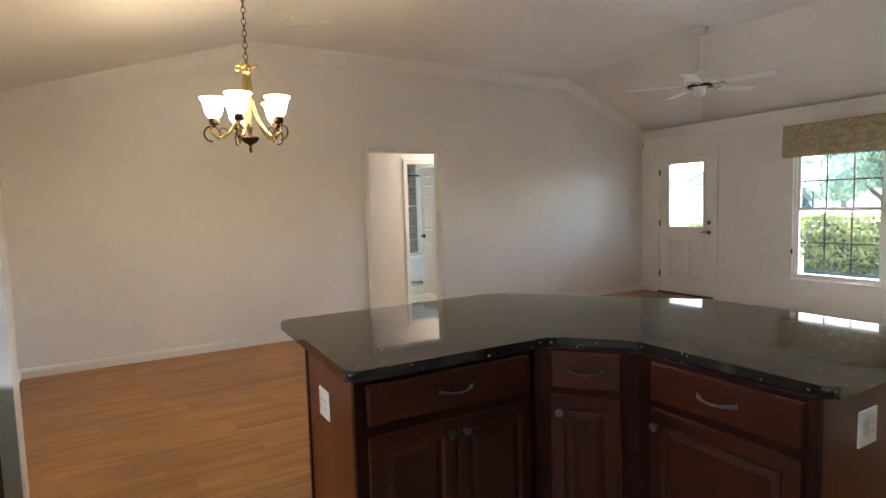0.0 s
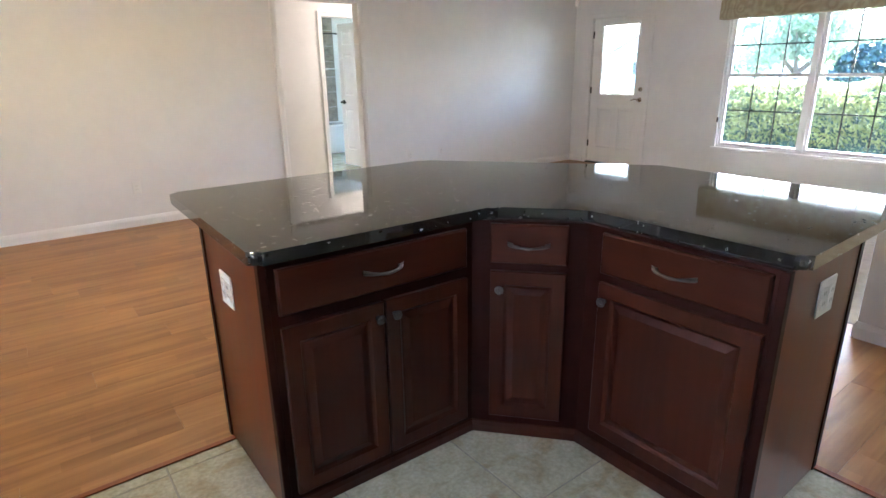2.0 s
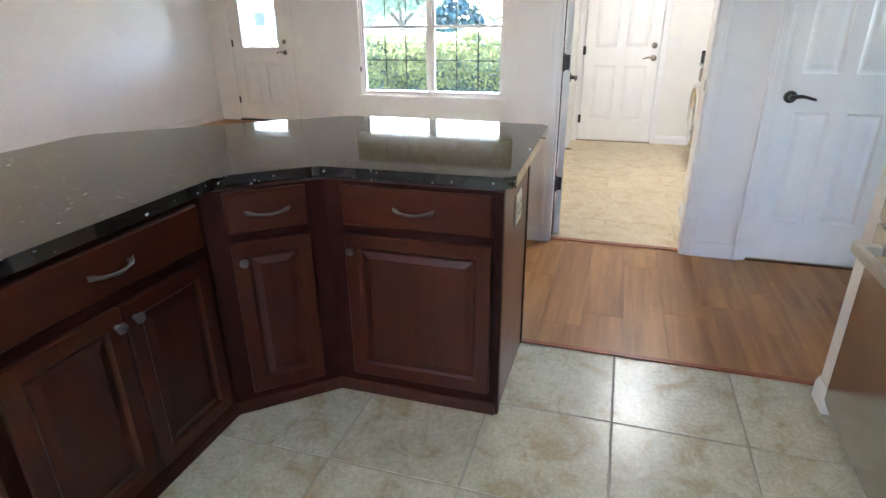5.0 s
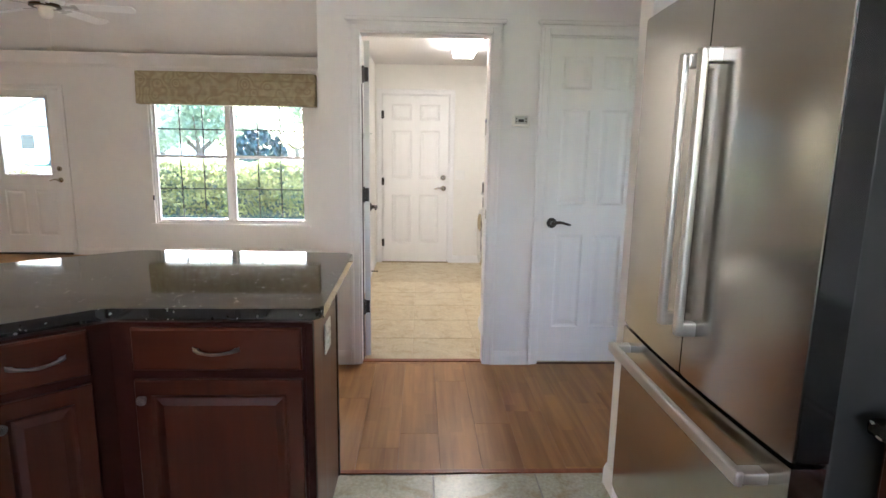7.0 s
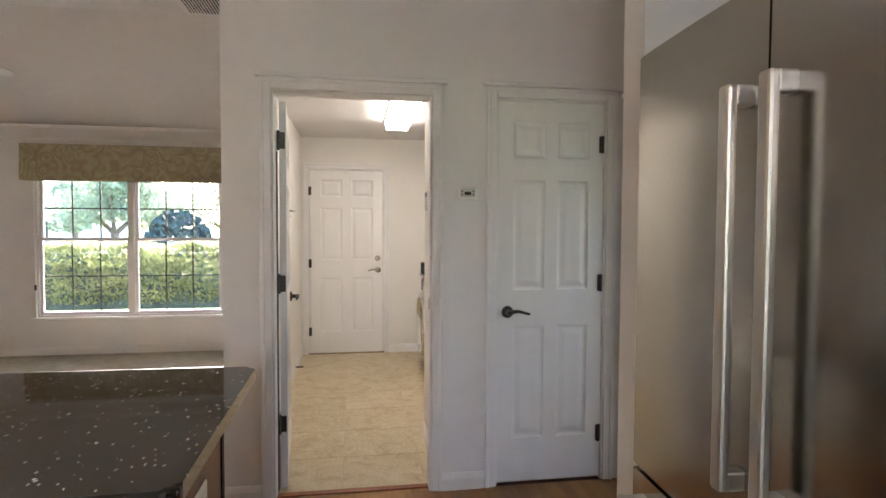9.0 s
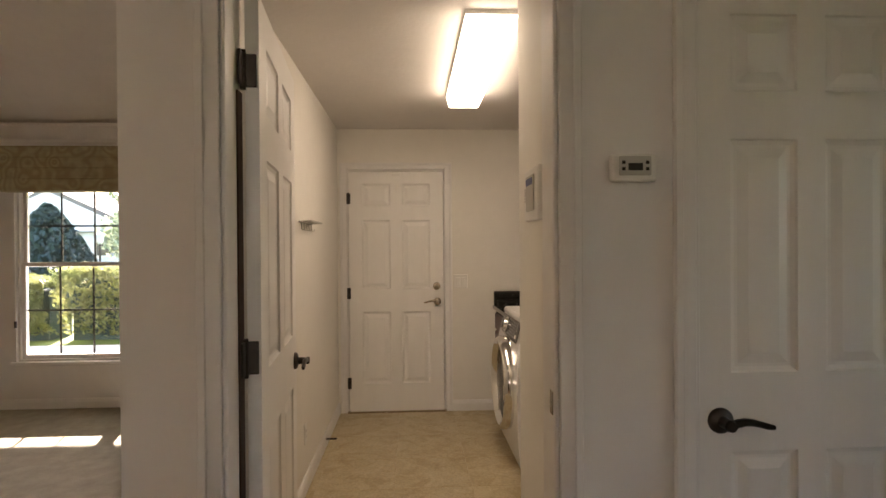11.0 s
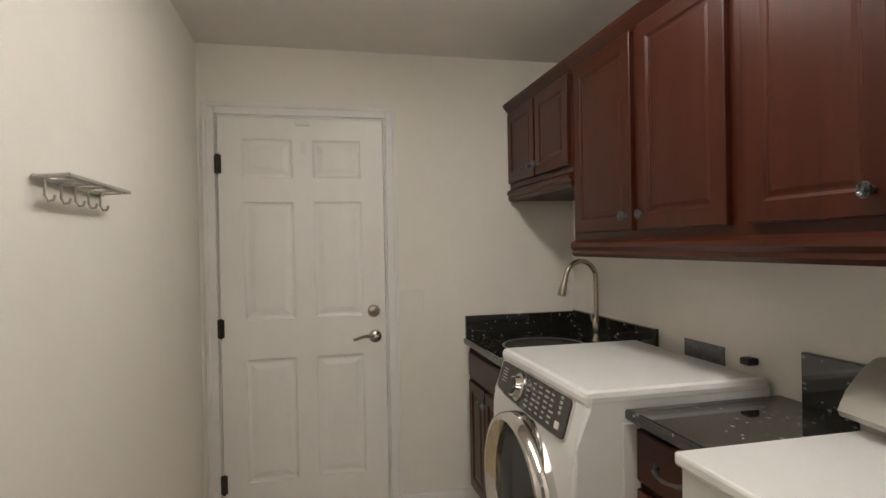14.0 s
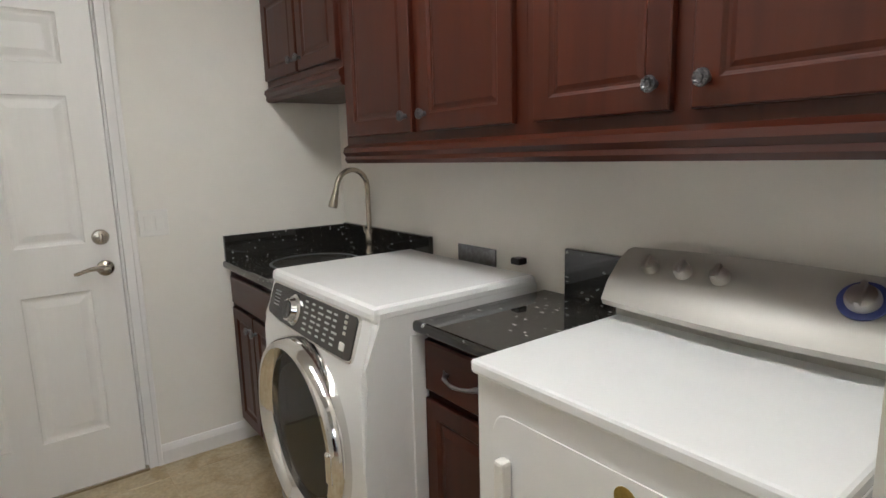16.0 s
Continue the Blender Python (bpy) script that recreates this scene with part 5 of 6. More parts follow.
# sink cabinet and top
sc = thing("sink_cabinet", pose(6.63, -0.7, 0), "dark cherry sink base cabinet", "cabinet")
wpart("body", boxes((6.335, LS, 0.10, LE - 0.004, -0.375, 0.868)), M_CHERRY_DK, sc)
wpart("toe_kick", boxes((6.335, LS, 0.0, LE - 0.004, -0.44, 0.10)), M_CHERRY_DK, sc)
part("drawer_front", stepped(bmesh.new(), 0.55, 0.13, DRAWER_P, 0.019), M_CHERRY_H, sc, m=sc.matrix_world.inverted() @ pose(6.91, -0.355, 0.71, 0, 0, 180))
for x, k in ((6.91, -1), (6.63, 1)):
    cab_door(sc, sc.matrix_world.inverted() @ pose(x, -0.355, 0.13, 0, 0, 180), 0.27, 0.56, kx=0.24 if k < 0 else 0.03, kz=0.50)
st = thing("sink_countertop", pose(6.63, -0.7, 0.868), "black granite sink counter with upstand", "countertop")
wpart("slab", prism(bmesh.new(), [(6.30, LS), (LE, LS), (LE, -0.343), (6.30, -0.343)], 0.868, 0.905, bev=0.012), M_GRANITE, st, "", 5)
wpart("backsplash", boxes((LE - 0.022, LS, 0.905, LE, -0.352, 1.022), bev=0.003), M_GRANITE, st)
wpart("backsplash", boxes((6.16, LS, 0.868, LE - 0.024, LS + 0.022, 1.03), bev=0.003), M_GRANITE, st)
sk = thing("sink_bowl", pose(6.62, -0.66, 0.905), "oval undermount stainless sink", "sink")
part("rim", lathe(bmesh.new(), [(0.19, -0.001), (0.20, 0.004), (0.205, 0.001), (0.205, -0.004)], 32), M_PEWTER, sk, "thin steel rim", True)
# No hollow is modelled; the bowl's shade is a flat dark disc
part("basin", lathe(bmesh.new(), [(0.192, 0.001), (0.15, 0.0012), (0.0, 0.0014)], 32), M_PANEL_DK, sk, "flat dark disc standing in for the shaded bowl", True)
fc = thing("sink_faucet", pose(6.62, -0.945, 0.905), "brushed nickel gooseneck pull-down faucet", "faucet")
bm = lathe(bmesh.new(), [(0.028, 0), (0.028, 0.012), (0.018, 0.03), (0.021, 0.05), (0.024, 0.08), (0.018, 0.11), (0.013, 0.12)], 20)
part("base", bm, M_NICKEL, fc, "", True)
dvec = Vector((-0.10, 1.0, 0)).normalized()
pts = [(0, 0, 0.11), (0, 0, 0.20), (0, 0, 0.29)] + [tuple(dvec * (0.085 * (1 - math.cos(t))) + Vector((0, 0, 0.322 + 0.085 * math.sin(t)))) for t in [math.pi * i / 10 for i in range(0, 10)]]
end = dvec * 0.174 + Vector((0, 0, 0.318))
part("neck", tube(bmesh.new(), pts + [tuple(end)], 0.0125, 12), M_NICKEL, fc, "arched neck", True)
e2 = end + dvec * 0.024 + Vector((0, 0, -0.078))
part("spray_head", tube(bmesh.new(), [tuple(end), tuple(end.lerp(e2, 0.35)), tuple(end.lerp(e2, 0.8)), tuple(e2)], [0.014, 0.016, 0.021, 0.019], 14), M_NICKEL, fc, "flared spray head", True)
part("lever", tube(bmesh.new(), [(0.018, 0, 0.085), (0.04, 0.0, 0.10), (0.065, -0.005, 0.13)], [0.010, 0.008, 0.005], 8), M_NICKEL, fc, "", True)

# front-load dryer
dr = thing("front_load_dryer", pose(5.96, -0.62, 0), "white front-load dryer with chrome porthole and dark controls", "dryer")
DX0, DX1, DY0, DY1, DZ = 5.537, 6.295, -0.965, -0.318, 0.967
wpart("case", boxes((DX0, DY0, 0.02, DX1, DY1 - 0.03, DZ - 0.024), bev=0.004), M_ENAMEL, dr, "white enamel case", 12)
bm = bmesh.new()
prof = [(DY1 - 0.03, 0.03), (DY1 + 0.012, 0.05), (DY1 + 0.030, 0.25), (DY1 + 0.034, 0.50), (DY1 + 0.028, 0.76), (DY1 + 0.018, 0.80), (DY1 - 0.022, DZ - 0.035), (DY1 - 0.04, DZ - 0.02), (DY1 - 0.06, DZ - 0.02)]
a = [bm.verts.new((DX0, y, z)) for y, z in prof]
b = [bm.verts.new((DX1, y, z)) for y, z in prof]
for k in range(len(prof)):
    bm.faces.new((a[k], a[(k + 1) % len(prof)], b[(k + 1) % len(prof)], b[k]))
bm.faces.new(a)
bm.faces.new(b[::-1])
bmesh.ops.bevel(bm, geom=[e for e in bm.edges if abs(e.verts[0].co.x - e.verts[1].co.x) < 1e-4], offset=0.014, segments=3, affect="EDGES")
wpart("front", bm, M_ENAMEL, dr, "", 14)
wpart("lid", boxes((DX0 - 0.001, DY0, DZ - 0.052, DX1 + 0.001, DY1 - 0.014, DZ), bev=0.019, ), M_ENAMEL, dr, "rounded white top panel", 12)
wpart("side_panel", boxes((DX0 - 0.004, DY0 + 0.06, 0.10, DX0 + 0.002, DY1 - 0.13, DZ - 0.10), bev=0.002), M_ENAMEL, dr, "embossed white side panel")
# slanted control panel
tilt = math.degrees(math.atan2(0.040, 0.15))
pm = Matrix.Translation((5.935, DY1 + 0.002, 0.866)) @ pose(0, 0, 0, 0, 0, 180) @ pose(0, 0, 0, -tilt)
iv = dr.matrix_world.inverted()
bm = bmesh.new()
out2 = [(x * 1.03, y) for x, y in rounded([(-0.315, -0.050), (-0.20, -0.066), (0.0, -0.072), (0.20, -0.074), (0.318, -0.072), (0.325, 0.068), (-0.300, 0.066)], 0.02)]
prism(bm, out2, -0.004, 0.006, bev=0.002, seg=1)
bm.transform(pose(0, 0, 0, 90))
trimp = part("panel_trim", bm, M_CHROME, dr, "thin chrome panel border", m=iv @ pm)
bm = prism(bmesh.new(), [(x * 0.975, y * 0.91) for x, y in out2], 0.0, 0.009)
bm.transform(pose(0, 0, 0, 90))
cp = part("control_panel", bm, M_PANEL_DK, dr, "dark grey control panel", m=iv @ pm)
bm = lathe(bmesh.new(), [(0.052, 0.008), (0.052, 0.014), (0.046, 0.020), (0.042, 0.020), (0.040, 0.026), (0.036, 0.038), (0.0, 0.040)], 28, Matrix.Translation((-0.088, 0.0, 0.0)) @ pose(0, 0, 0, 90))
part("dial", bm, M_CHROME, cp, "round chrome cycle dial", True)
part("dial_cap", lathe(bmesh.new(), [(0.031, 0.039), (0.030, 0.042), (0, 0.043)], 24, Matrix.Translation((-0.088, 0.0, 0.0)) @ pose(0, 0, 0, 90)), M_PANEL_DK, cp)
bm = bmesh.new()
rnd = random.Random(4)
for r in range(6):
    for c in range(5):
        x = -0.012 + c * 0.050 + rnd.uniform(-0.003, 0.003)
        z = 0.042 - r * 0.018
        box(bm, x, -0.0102, z, x + rnd.uniform(0.018, 0.036), -0.0088, z + 0.006)
for r in range(5):
    box(bm, -0.27, -0.0102, 0.035 - r * 0.012, -0.225, -0.0088, 0.039 - r * 0.012)
tagged(part("legend", bm, M_INK, cp, "rows of small pale markings"), kind="stuff")
part("button", boxes((0.255, -0.014, -0.045, 0.282, -0.008, -0.022), bev=0.002), M_PLASTIC_W, cp, "square start button")
for r in range(4):
    part("button", boxes((0.262, -0.013, 0.0 + r * 0.016, 0.276, -0.008, 0.010 + r * 0.016), bev=0.002), M_CONSOLE, cp)
# porthole
hm = iv @ Matrix.Translation((5.923, DY1 + 0.034, 0.495)) @ pose(0, 0, 0, -90)
part("door_ring", lathe(bmesh.new(), [(0.304, -0.030), (0.308, 0.020), (0.304, 0.046), (0.294, 0.060), (0.278, 0.062), (0.262, 0.048), (0.252, 0.022), (0.248, -0.004)], 48), M_CHROME, dr, "wide chrome porthole ring", True, m=hm)
part("door_glass", lathe(bmesh.new(), [(0.250, 0.026), (0.21, 0.016), (0.11, 0.006), (0.0, 0.003)], 40), M_GLASS_DK, dr, "domed clear glass", True, m=hm)
part("drum", lathe(bmesh.new(), [(0.250, 0.001), (0.16, 0.0008), (0.0, 0.0005)], 40), M_DRUM, dr, "dark drum behind the glass", True, m=hm)
part("door_seal", lathe(bmesh.new(), [(0.250, 0.018), (0.240, 0.020), (0.222, 0.008), (0.216, 0.002)], 40), M_BLACK, dr, "black rubber ring", True, m=hm)
part("door_latch", boxes((-0.294, -0.05, 0.050, -0.266, 0.05, 0.068), bev=0.008), M_CHROME, dr, "curved chrome grip", m=hm)

# small base cabinet and top between the machines
mc = thing("base_cabinet", pose(5.37, -0.75, 0), "narrow dark cherry base cabinet between the machines", "cabinet")
wpart("body", boxes((5.168, LS, 0.0, 5.526, -0.50, 0.880)), M_CHERRY_DK, mc)
drawer(mc, mc.matrix_world.inverted() @ pose(5.518, -0.48, 0.705, 0, 0, 180), 0.342, 0.15)
cab_door(mc, mc.matrix_world.inverted() @ pose(5.518, -0.48, 0.09, 0, 0, 180), 0.342, 0.59)
mt = thing("laundry_countertop", pose(5.37, -0.75, 0.88), "black flecked granite laundry counter with upstand", "countertop")
wpart("slab", prism(bmesh.new(), [(5.165, LS), (5.528, LS), (5.528, -0.452), (5.165, -0.452)], 0.880, 0.915, bev=0.010), M_GRANITE, mt, "", 5)
wpart("backsplash", boxes((5.168, LS, 0.915, 5.424, LS + 0.022, 1.068), bev=0.003), M_GRANITE, mt)
ol = thing("wall_outlet", pose(5.875, LS, 0.985), "dark stainless outlet plate behind the dryer", "outlet", "outlets and switches")
part("plate", boxes((-0.11, 0.0, -0.036, 0.11, 0.006, 0.036), bev=0.002), M_PEWTER, ol)
oq = thing("dryer_plug", pose(5.63, LS + 0.02, 1.0), "black plug by the wall outlet", "plug")
part("body", boxes((-0.022, -0.02, -0.012, 0.022, 0.02, 0.012), bev=0.005), M_BLACK, oq)

# second machine with a rear console
wa = thing("washing_machine", pose(4.79, -0.65, 0), "white top-console laundry machine with silver knobs", "washer")
WX0, WX1, WZ = 4.475, 5.155, 0.932
wpart("case", boxes((WX0, -0.965, 0.02, WX1, -0.368, WZ - 0.03), bev=0.008), M_ENAMEL, wa, "white enamel case", 12)
wpart("lid", boxes((WX0 - 0.003, -0.93, WZ - 0.032, WX1 + 0.003, -0.352, WZ), bev=0.008), M_ENAMEL, wa, "white enamel top", 12)
bm = bmesh.new()
prism(bm, rounded([(0, 0), (0.56, 0), (0.56, 0.56), (0, 0.56)], 0.05), 0.0, 0.012, bev=0.004, seg=2)
bm.transform(pose(0, 0.012, 0, 90))
dm = wa.matrix_world.inverted() @ pose(5.10, -0.365, 0.27, 0, 0, 180)
dd = part("door", bm, M_ENAMEL, wa, "flat white front door", m=dm)
part("handle", boxes((0.03, -0.03, 0.36, 0.06, 0.0, 0.47), bev=0.008), M_PLASTIC_W, dd, "white door grip")
part("sticker", lathe(bmesh.new(), [(0.022, 0.0), (0.022, 0.001), (0, 0.0012)], 20, Matrix.Translation((0.33, 0.0, 0.52)) @ pose(0, 0, 0, 90)), M_BRASS, dd, "small round gold sticker")
# curved backguard
bm = bmesh.new()
prof = [(-0.87, WZ - 0.01), (-0.865, WZ + 0.028), (-0.808, WZ + 0.040), (-0.800, WZ + 0.055), (-0.825, WZ + 0.10), (-0.875, WZ + 0.15), (-0.915, WZ + 0.172), (-0.940, WZ + 0.175), (-0.965, WZ + 0.16), (-0.965, WZ - 0.01)]
n = 10
rows2 = []
for i in range(n + 1):
    t = i / n
    x = WX1 + 0.0 - (WX1 - WX0) * t
    bow = 0.03 * math.sin(math.pi * t)
    rows2.append([bm.verts.new((x, y + (bow if y > -0.86 else bow * 0.3), z + (0.012 * math.sin(math.pi * t) if z > WZ + 0.1 else 0))) for y, z in prof])
for q, s in zip(rows2, rows2[1:]):
    for k in range(len(prof)):
        bm.faces.new((q[k], q[(k + 1) % len(prof)], s[(k + 1) % len(prof)], s[k]))
bm.faces.new(rows2[0])
bm.faces.new(rows2[-1][::-1])
con = wpart("console", bm, M_CONSOLE, wa, "curved silver control console", True)
kn = Vector((0, 0.060, 0.058)).normalized()
for x, r in ((5.045, 0.021), (4.955, 0.021), (4.865, 0.021), (4.60, 0.030)):
    t = (WX1 - x) / (WX1 - WX0)
    o = Vector((x, -0.868 + 0.02 * math.sin(math.pi * t), WZ + 0.138 + 0.006 * math.sin(math.pi * t)))
    km = wa.matrix_world.inverted() @ Matrix.Translation(o + kn * 0.013) @ kn.to_track_quat("Z", "Y").to_matrix().to_4x4()
    k2 = part("knob", lathe(bmesh.new(), [(r, -0.006), (r, 0.008), (r * 0.85, 0.018), (r * 0.6, 0.02), (0, 0.02)], 24), M_STEEL_H, con, "silver control knob", True, m=km)
    bm = boxes((-0.005, -r * 0.9, 0.016, 0.005, r * 0.9, 0.030), bev=0.002)
    part("knob_grip", bm, M_STEEL_H, con, "raised knob bar", m=km)
    if r > 0.025:
        part("dial_ring", lathe(bmesh.new(), [(0.043, -0.0065), (0.043, -0.002), (0.032, -0.001)], 32), M_BLUE, con, "dark blue printed dial ring", True, m=km)
part("badge", lathe(bmesh.new(), [(0.008, 0.0), (0.008, 0.002), (0, 0.0022)], 16), M_PANEL_DK, con, "small round plain badge", m=wa.matrix_world.inverted() @ Matrix.Translation((5.115, -0.848, WZ + 0.098)) @ kn.to_track_quat("Z", "Y").to_matrix().to_4x4())

# ---- outdoors ----
bm = bmesh.new()
box(bm, -300, -300, -0.36, 400, 300, -0.20)
solid("ground", bm, M_GRASS, "green lawn reaching to the horizon", "ground")
solid("roof_porch", boxes((7.425, -3, 2.5, 10.68, 13, 2.6)), M_TRIM, "white porch roof over the path", "roof")
solid("pavement", boxes((7.43, -4, -0.199, 11.5, 14, -0.15)), M_CONCRETE, "pale concrete path along the house", "pavement")
solid("road", boxes((24, -80, -0.199, 30, 120, -0.17)), M_ASPHALT, "grey residential road", "road")


def leaves(bm, centers, size, rnd):
    for c in centers:
        n = Vector((rnd.gauss(0, 1), rnd.gauss(0, 1), rnd.gauss(0, 1))).normalized()
        a = n.orthogonal().normalized()
        b = n.cross(a)
        s = size * rnd.uniform(0.6, 1.3)
        q = [c + a * s, c + b * s * 0.55, c - a * s, c - b * s * 0.55]
        bm.faces.new([bm.verts.new(p) for p in q])


def leaf_mesh(name, centers, size, rnd):
    bm = bmesh.new()
    leaves(bm, centers, size, rnd)
    return bm


def blob_points(n, cx, cy, cz, rx, ry, rz, rnd, lumps=9):
    cs = [(Vector((cx + rnd.uniform(-0.6, 0.6) * rx, cy + rnd.uniform(-0.6, 0.6) * ry, cz + rnd.uniform(-0.55, 0.6) * rz)), rnd.uniform(0.35, 0.55)) for _ in range(lumps)]
    out = []
    for i in range(n):
        c, k = cs[i % lumps]
        d = Vector((rnd.gauss(0, 1), rnd.gauss(0, 1), rnd.gauss(0, 1))).normalized() * (rnd.random() ** 0.35)
        out.append(c + Vector((d.x * rx * k, d.y * ry * k, d.z * rz * k)))
    return out


rnd = random.Random(11)
for y0, y1, h, label in ((-2.0, 6.4, 1.08, "sunlit yellow-green clipped hedge"), (6.6, 10.5, 0.86, "darker green clipped hedge")):
    hd = thing("hedge", pose(12.5, (y0 + y1) / 2, -0.2), label, "hedge")
    pts = []
    for i in range(24000):
        y = rnd.uniform(y0, y1)
        hh = h + 0.14 * noise.noise(Vector((y * 1.3, 3.0, 0)))
        f = rnd.random()
        if f < 0.55:
            u = rnd.random() ** 0.75
            p = Vector((12.0 + 0.35 * (1 - u) ** 2 - rnd.random() * 0.16 + 0.22 * noise.noise(Vector((y * 1.7, u * 3, 2.0))), y, -0.10 + (hh + 0.10) * u))
        else:
            p = Vector((rnd.uniform(11.95, 13.2), y, hh - rnd.random() * 0.12 + 0.06 * noise.noise(Vector((y * 4, rnd.random() * 3, 1.0)))))
        pts.append(p)
    wpart("foliage", leaf_mesh("f", pts, 0.040, rnd), M_LEAF, hd)
    # Solid dark box paints the shade deep inside the hedge
    wpart("dark_core", boxes((12.35, y0 + 0.1, -0.2, 13.0, y1 - 0.1, h - 0.2)), M_LEAF3, hd, "dark box standing in for the shaded inside of the hedge")


def tree(name, x, y, trunk_h, r, crown, n, size, mat, label, seed, lumps=14, shift=0.0):
    rn = random.Random(seed)
    ob = thing(name, pose(x, y, -0.2), label, "tree", "trees across the lawn")
    bm = bmesh.new()
    tube(bm, [(0, 0, 0), (0.05, 0.03, trunk_h * 0.5), (0.0, 0.08, trunk_h)], [r * 1.3, r, r * 0.8], 8)
    for k in range(5):
        a = 2 * math.pi * k / 5 + rn.random()
        tube(bm, [(0, 0.06, trunk_h * 0.9), (math.cos(a) * crown[0] * 0.25, shift * 0.5 + math.sin(a) * crown[1] * 0.25, trunk_h + 0.2 * crown[2]), (math.cos(a) * crown[0] * 0.55, shift + math.sin(a) * crown[1] * 0.55, trunk_h + 0.8 * crown[2])], [r * 0.6, r * 0.35, r * 0.12], 6)
    part("trunk", bm, M_BARK, ob)
    pts = blob_points(n, 0, shift, trunk_h + crown[2] * 0.9, crown[0], crown[1], crown[2], rn, lumps)
    part("crown", leaf_mesh("c", pts, size, rn), mat, ob)
    return ob


tree("tree", 27.0, 10.7, 1.4, 0.20, (2.4, 2.3, 2.0), 11000, 0.10, M_LEAF_HAZE, "hazy grey-green street tree beyond the lawn", 5)
tree("tree", 31.0, 10.4, 1.2, 0.14, (1.8, 2.2, 1.3), 5000, 0.09, M_LEAF_HAZE, "hazy pale green young tree on the lawn", 6)
tree("tree", 40.0, 9.0, 1.5, 0.2, (3.0, 5.0, 2.2), 8000, 0.13, M_LEAF_HAZE, "distant hazy grey-green tree across the road", 8)
tree("tree", 40.5, 18.4, 1.2, 0.2, (1.5, 2.4, 1.8), 9000, 0.14, M_LEAF_HAZE, "distant hazy grey-green tree across the road", 9)
sh = thing("round_shrub", pose(17.0, 5.2, -0.2), "dark blue-green rounded shrub", "shrub")
wpart("foliage", leaf_mesh("s", [Vector((17, 5.2, 0.7)) + Vector((d.x * 0.9, d.y * 0.9, d.z * 1.15)) for d in [Vector((rnd.gauss(0, 1), rnd.gauss(0, 1), rnd.gauss(0, 1))).normalized() * rnd.uniform(0.8, 1.02) for _ in range(3000)]], 0.10, rnd), M_LEAF3, sh)
cy = thing("cypress", pose(20.0, 11.5, -0.2), "dark blue-green conical evergreen on the lawn", "tree")
pts = []
for i in range(8000):
    f = rnd.random() ** 1.2
    a = rnd.uniform(0, 2 * math.pi)
    rr = 1.75 * (1 - f) ** 0.75 * rnd.uniform(0.80, 1.06)
    pts.append(Vector((20 + rr * math.cos(a), 11.5 + rr * math.sin(a), -0.1 + f * 2.85)))
wpart("foliage", leaf_mesh("cy", pts, 0.11, rnd), M_LEAF3, cy)
wpart("trunk", rod(bmesh.new(), (20, 11.5, -0.2), (20, 11.5, 0.8), 0.12), M_BARK, cy)
ho = thing("neighbour_house", pose(46, 26, -0.2), "pale blue-white gabled house across the road", "house")
wpart("wall", boxes((42, 19, -0.2, 52, 31, 2.6)), M_SIDING, ho)
bm = bmesh.new()
a = [bm.verts.new(p) for p in ((41.5, 18.4, 2.5), (41.5, 31.6, 2.5), (41.5, 25, 5.6))]
b = [bm.verts.new(p) for p in ((52.5, 18.4, 2.5), (52.5, 31.6, 2.5), (52.5, 25, 5.6))]
bm.faces.new(a)
bm.faces.new(b[::-1])
for k in range(3):
    bm.faces.new((a[k], a[(k + 1) % 3], b[(k + 1) % 3], b[k]))
wpart("roof", bm, M_ROOF, ho, "grey shingle roof")
bm = bmesh.new()
bm.faces.new([bm.verts.new(p) for p in ((41.46, 19.2, 2.55), (41.46, 30.8, 2.55), (41.46, 25, 5.3))])
wpart("gable_end", bm, M_SIDING, ho)
for y in (21, 24, 28):
    wn2 = wpart("window", boxes((41.93, y, 0.8, 42.0, y + 1.1, 2.0)), M_TRIM, ho)
    wpart("pane", boxes((41.9, y + 0.1, 0.9, 41.94, y + 1.0, 1.9)), M_PANEL_DK, ho)
lp = thing("lamp_post", pose(21.0, 10.5, -0.2), "black garden lamp post with a lantern", "lamp post")
part("post", rod(bmesh.new(), (0, 0, 0), (0, 0, 1.75), 0.04, 0.03), M_BLACK, lp)
part("lantern", lathe(bmesh.new(), [(0.05, 1.75), (0.10, 1.80), (0.13, 2.02), (0.15, 2.03), (0.02, 2.15), (0, 2.18)], 8), M_PLASTIC_W, lp, "pale glass lantern")

# ---- floor pieces ----
PLANK_L, PLANK_W = 1.2, 0.193
CARX, CARY = 3.72, 4.3                 # edges of the living room carpet
shared = {}


def slab_mesh(name, w, d, t, mat, bev):
    key = (name, round(w, 3), round(d, 3))
    if key not in shared:
        bm = bmesh.new()
        b1 = bev
        lo = [bm.verts.new(p) for p in ((0, 0, -t), (w, 0, -t), (w, d, -t), (0, d, -t))]
        mid = [bm.verts.new(p) for p in ((0, 0, -b1), (w, 0, -b1), (w, d, -b1), (0, d, -b1))]
        hi = [bm.verts.new(p) for p in ((b1, b1, 0), (w - b1, b1, 0), (w - b1, d - b1, 0), (b1, d - b1, 0))]
        for q, s in ((lo, mid), (mid, hi)):
            for k in range(4):
                bm.faces.new((q[k], q[(k + 1) % 4], s[(k + 1) % 4], s[k]))
        bm.faces.new(hi)
        shared[key] = finish(name, bm, mat)
    return shared[key]


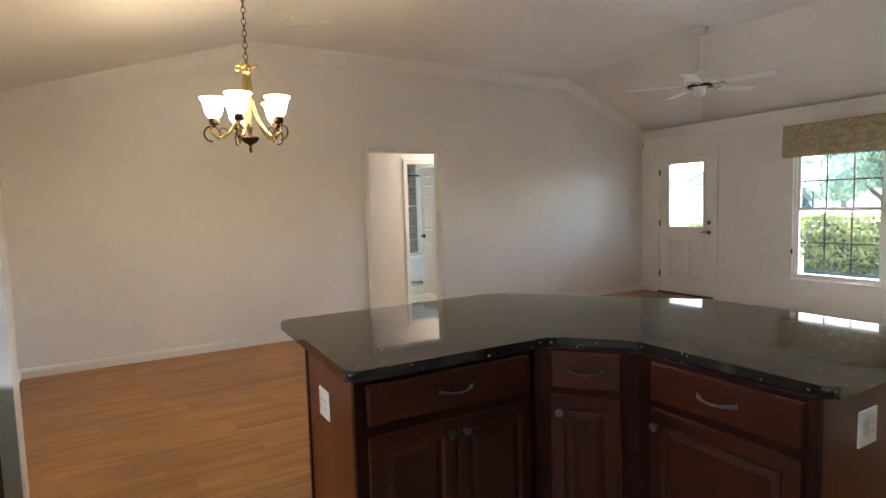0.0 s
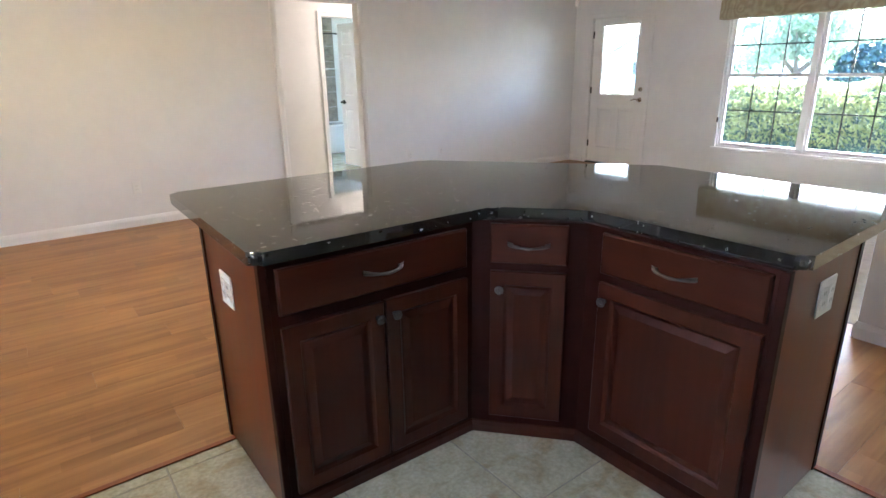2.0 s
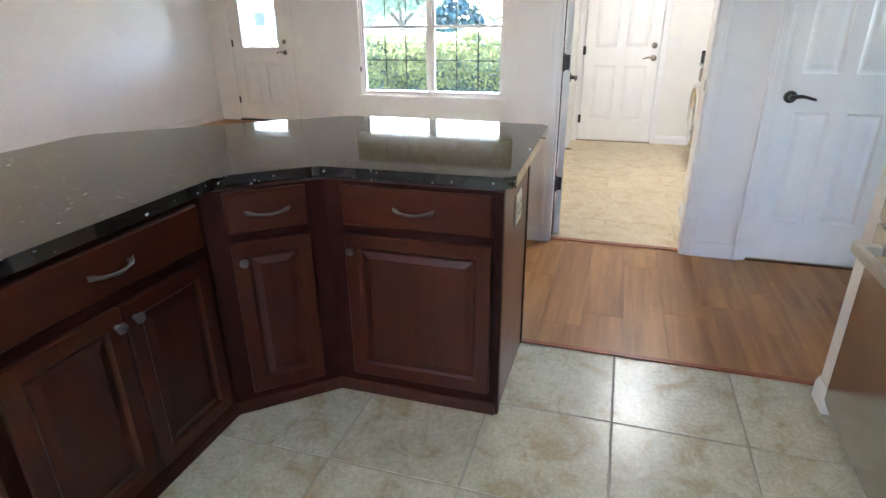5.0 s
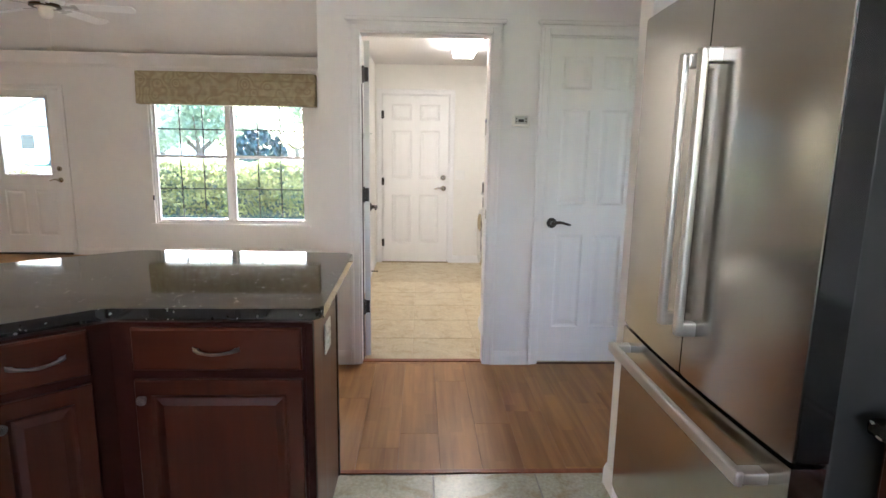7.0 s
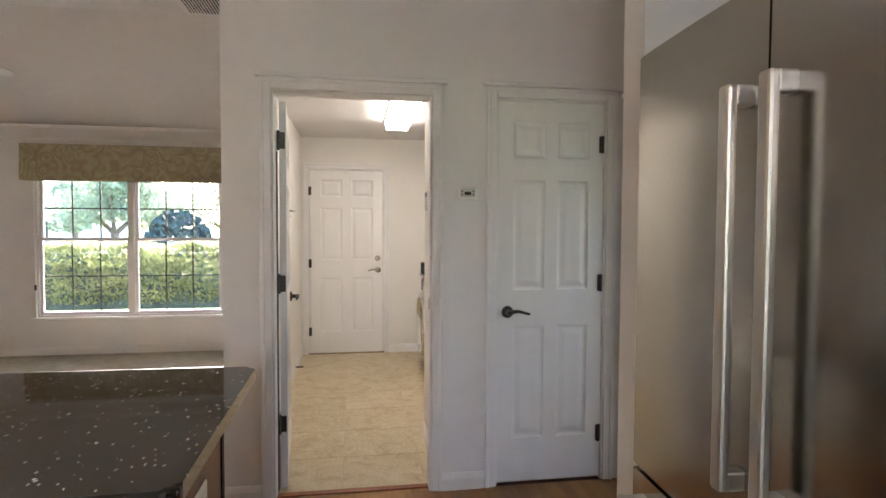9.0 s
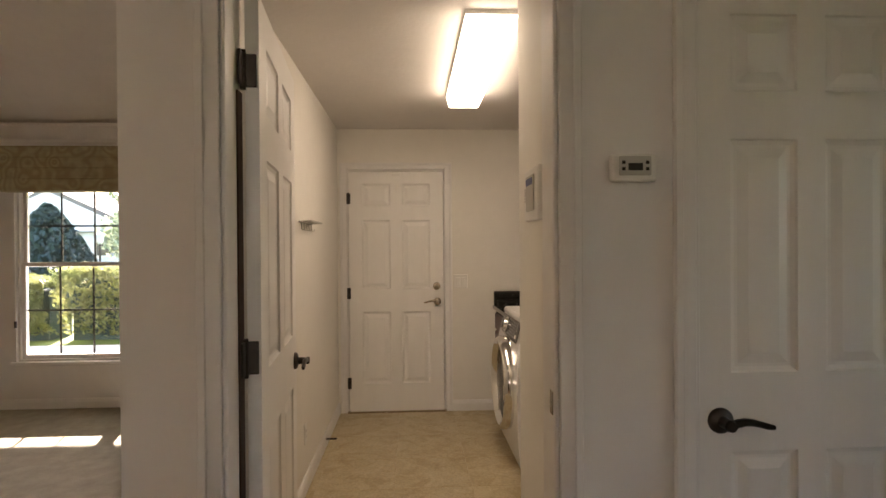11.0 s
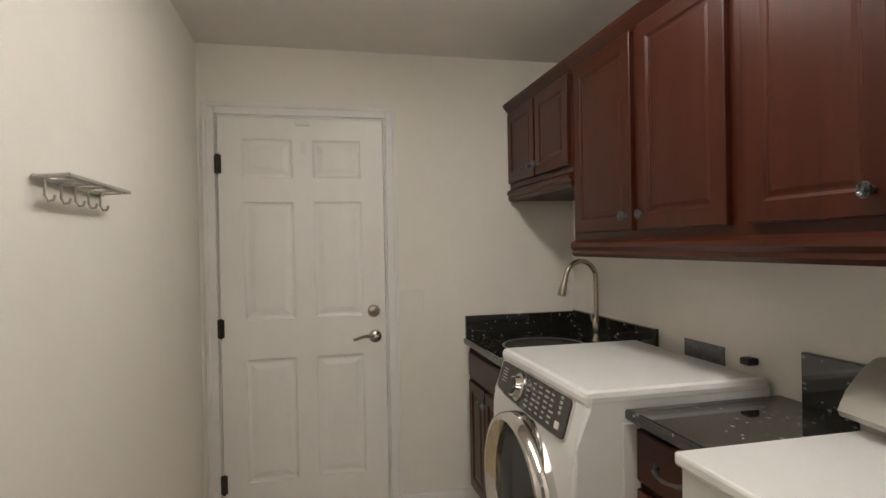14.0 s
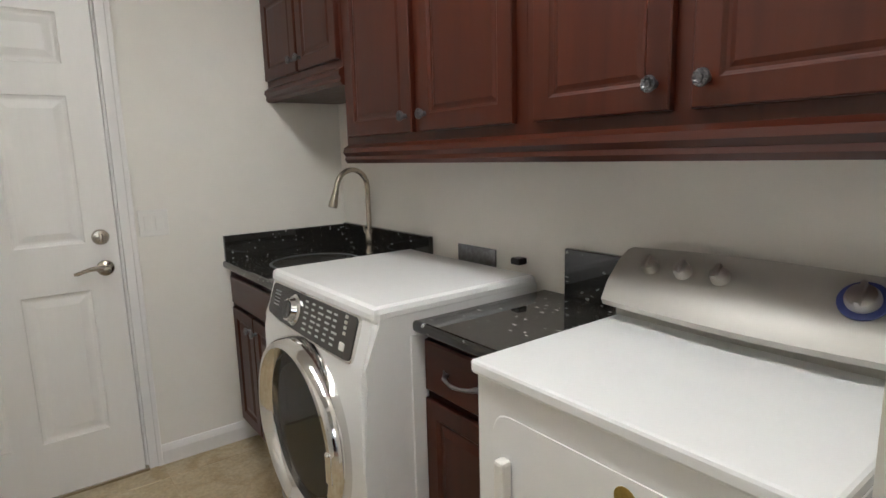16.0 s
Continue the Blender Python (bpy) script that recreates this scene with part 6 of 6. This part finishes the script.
def cover(name, parent, x0, y0, x1, y1, pw, ph, mat, gap, thick, stagger=False, ox=0.0, oy=0.0, bev=0.0015):
    row = 0
    y = oy
    while y < y1:
        ya, yb = max(y + gap / 2, y0), min(y + ph - gap / 2, y1)
        if yb - ya > 0.01:
            x = ox - ((row * 0.4 * pw * 1.0 + (row % 3) * 0.17) % pw if stagger else 0)
            while x < x1:
                xa, xb = max(x + gap / 2, x0), min(x + pw - gap / 2, x1)
                if xb - xa > 0.01:
                    ob = new(name, slab_mesh(name, xb - xa, yb - ya, thick, mat, bev))
                    ob.parent = parent
                    ob.location = (xa, ya, 0)
                x += pw
        y += ph
        row += 1


fw = thing("floor_wood", pose(0, 0, 0), "orange-brown laminate plank floor", "floor", "", "structure")
cover("plank", fw, -0.85, 2.245, CARX, NY, PLANK_L, PLANK_W, M_PLANK, 0.0006, 0.012, True, -1.2, 2.245, 0.0006)
cover("plank", fw, 2.272, SY, PX, 2.244, PLANK_L, PLANK_W, M_PLANK, 0.0006, 0.012, True, 2.0, -1.23, 0.0006)
cover("plank", fw, CARX, CARY, EX, NY, PLANK_L, PLANK_W, M_PLANK, 0.0006, 0.012, True, 3.2, CARY, 0.0006)
cover("plank", fw, PX, 1.047, CARX, 2.244, PLANK_L, PLANK_W, M_PLANK, 0.0006, 0.012, True, 3.2, 0.9, 0.0006)
solid("floor_carpet", boxes((CARX, 1.047, -0.012, EX, CARY, 0.006), bev=0.004), M_CARPET, "plain beige living room carpet", "carpet")
cover("plank", fw, PX + 0.0, LDO[0], PX + 0.05, LDO[1], PLANK_L, PLANK_W, M_PLANK, 0.0006, 0.012, False, 3.0, -0.1, 0.0006)
TS = 0.457
fk = thing("floor_kitchen", pose(0, 0, 0), "mottled beige-green ceramic tile kitchen floor", "floor", "", "structure")
cover("tile", fk, WX, SY, 2.262, 2.236, TS, TS, M_KTILE, 0.006, 0.010, False, 1.803 - 12 * TS, 0.348 - 5 * TS, 0.0015)
part("grout", boxes((WX, SY, -0.011, 2.262, 2.236, -0.0022)), M_GROUT, fk, "pale recessed grout")
fl = thing("floor_laundry", pose(0, 0, 0), "mottled tan ceramic tile laundry floor", "floor", "", "structure")
cover("tile", fl, PX + 0.06, LS, LE, LN, TS, TS, M_LTILE, 0.004, 0.010, False, PX + 0.06 - TS, 0.46 - 5 * TS, 0.0012)
part("grout", boxes((PX + 0.06, LS, -0.011, LE, LN, -0.0018)), M_LTILE, fl, "tan recessed grout")
fh = thing("floor_hall", pose(0, 0, 0), "pale tile hall and bathroom floor", "floor", "", "structure")
cover("tile", fh, 1.5, NY + 0.0, 6.9, 10.2, TS, TS, M_KTILE, 0.006, 0.010, False, 1.5, NY, 0.0015)
solid("floor_side_room", boxes((1.2, -3.48, -0.012, 4.4, SY - 0.12, -0.002)), M_PLANK, "brown wood side room floor", "floor")
M_STRIP = wood("transition_strip", (0.20, 0.06, 0.02), (0.30, 0.10, 0.035), 0.35, 0.2, axis=0)
solid("transition_strip", boxes((2.255, SY, 0.0005, 2.285, 0.79, 0.007), bev=0.003), M_STRIP, "thin wooden transition strip between tile and planks", "trim")
solid("transition_strip", boxes((-0.31, 2.232, 0.0005, 0.70, 2.258, 0.007), bev=0.003), M_STRIP, "thin wooden transition strip between tile and planks", "trim")
solid("transition_strip", boxes((PX + 0.03, LDO[0] + 0.012, 0.0005, PX + 0.075, LDO[1] - 0.012, 0.009), bev=0.004), M_STRIP, "wooden threshold strip at the laundry door", "trim")
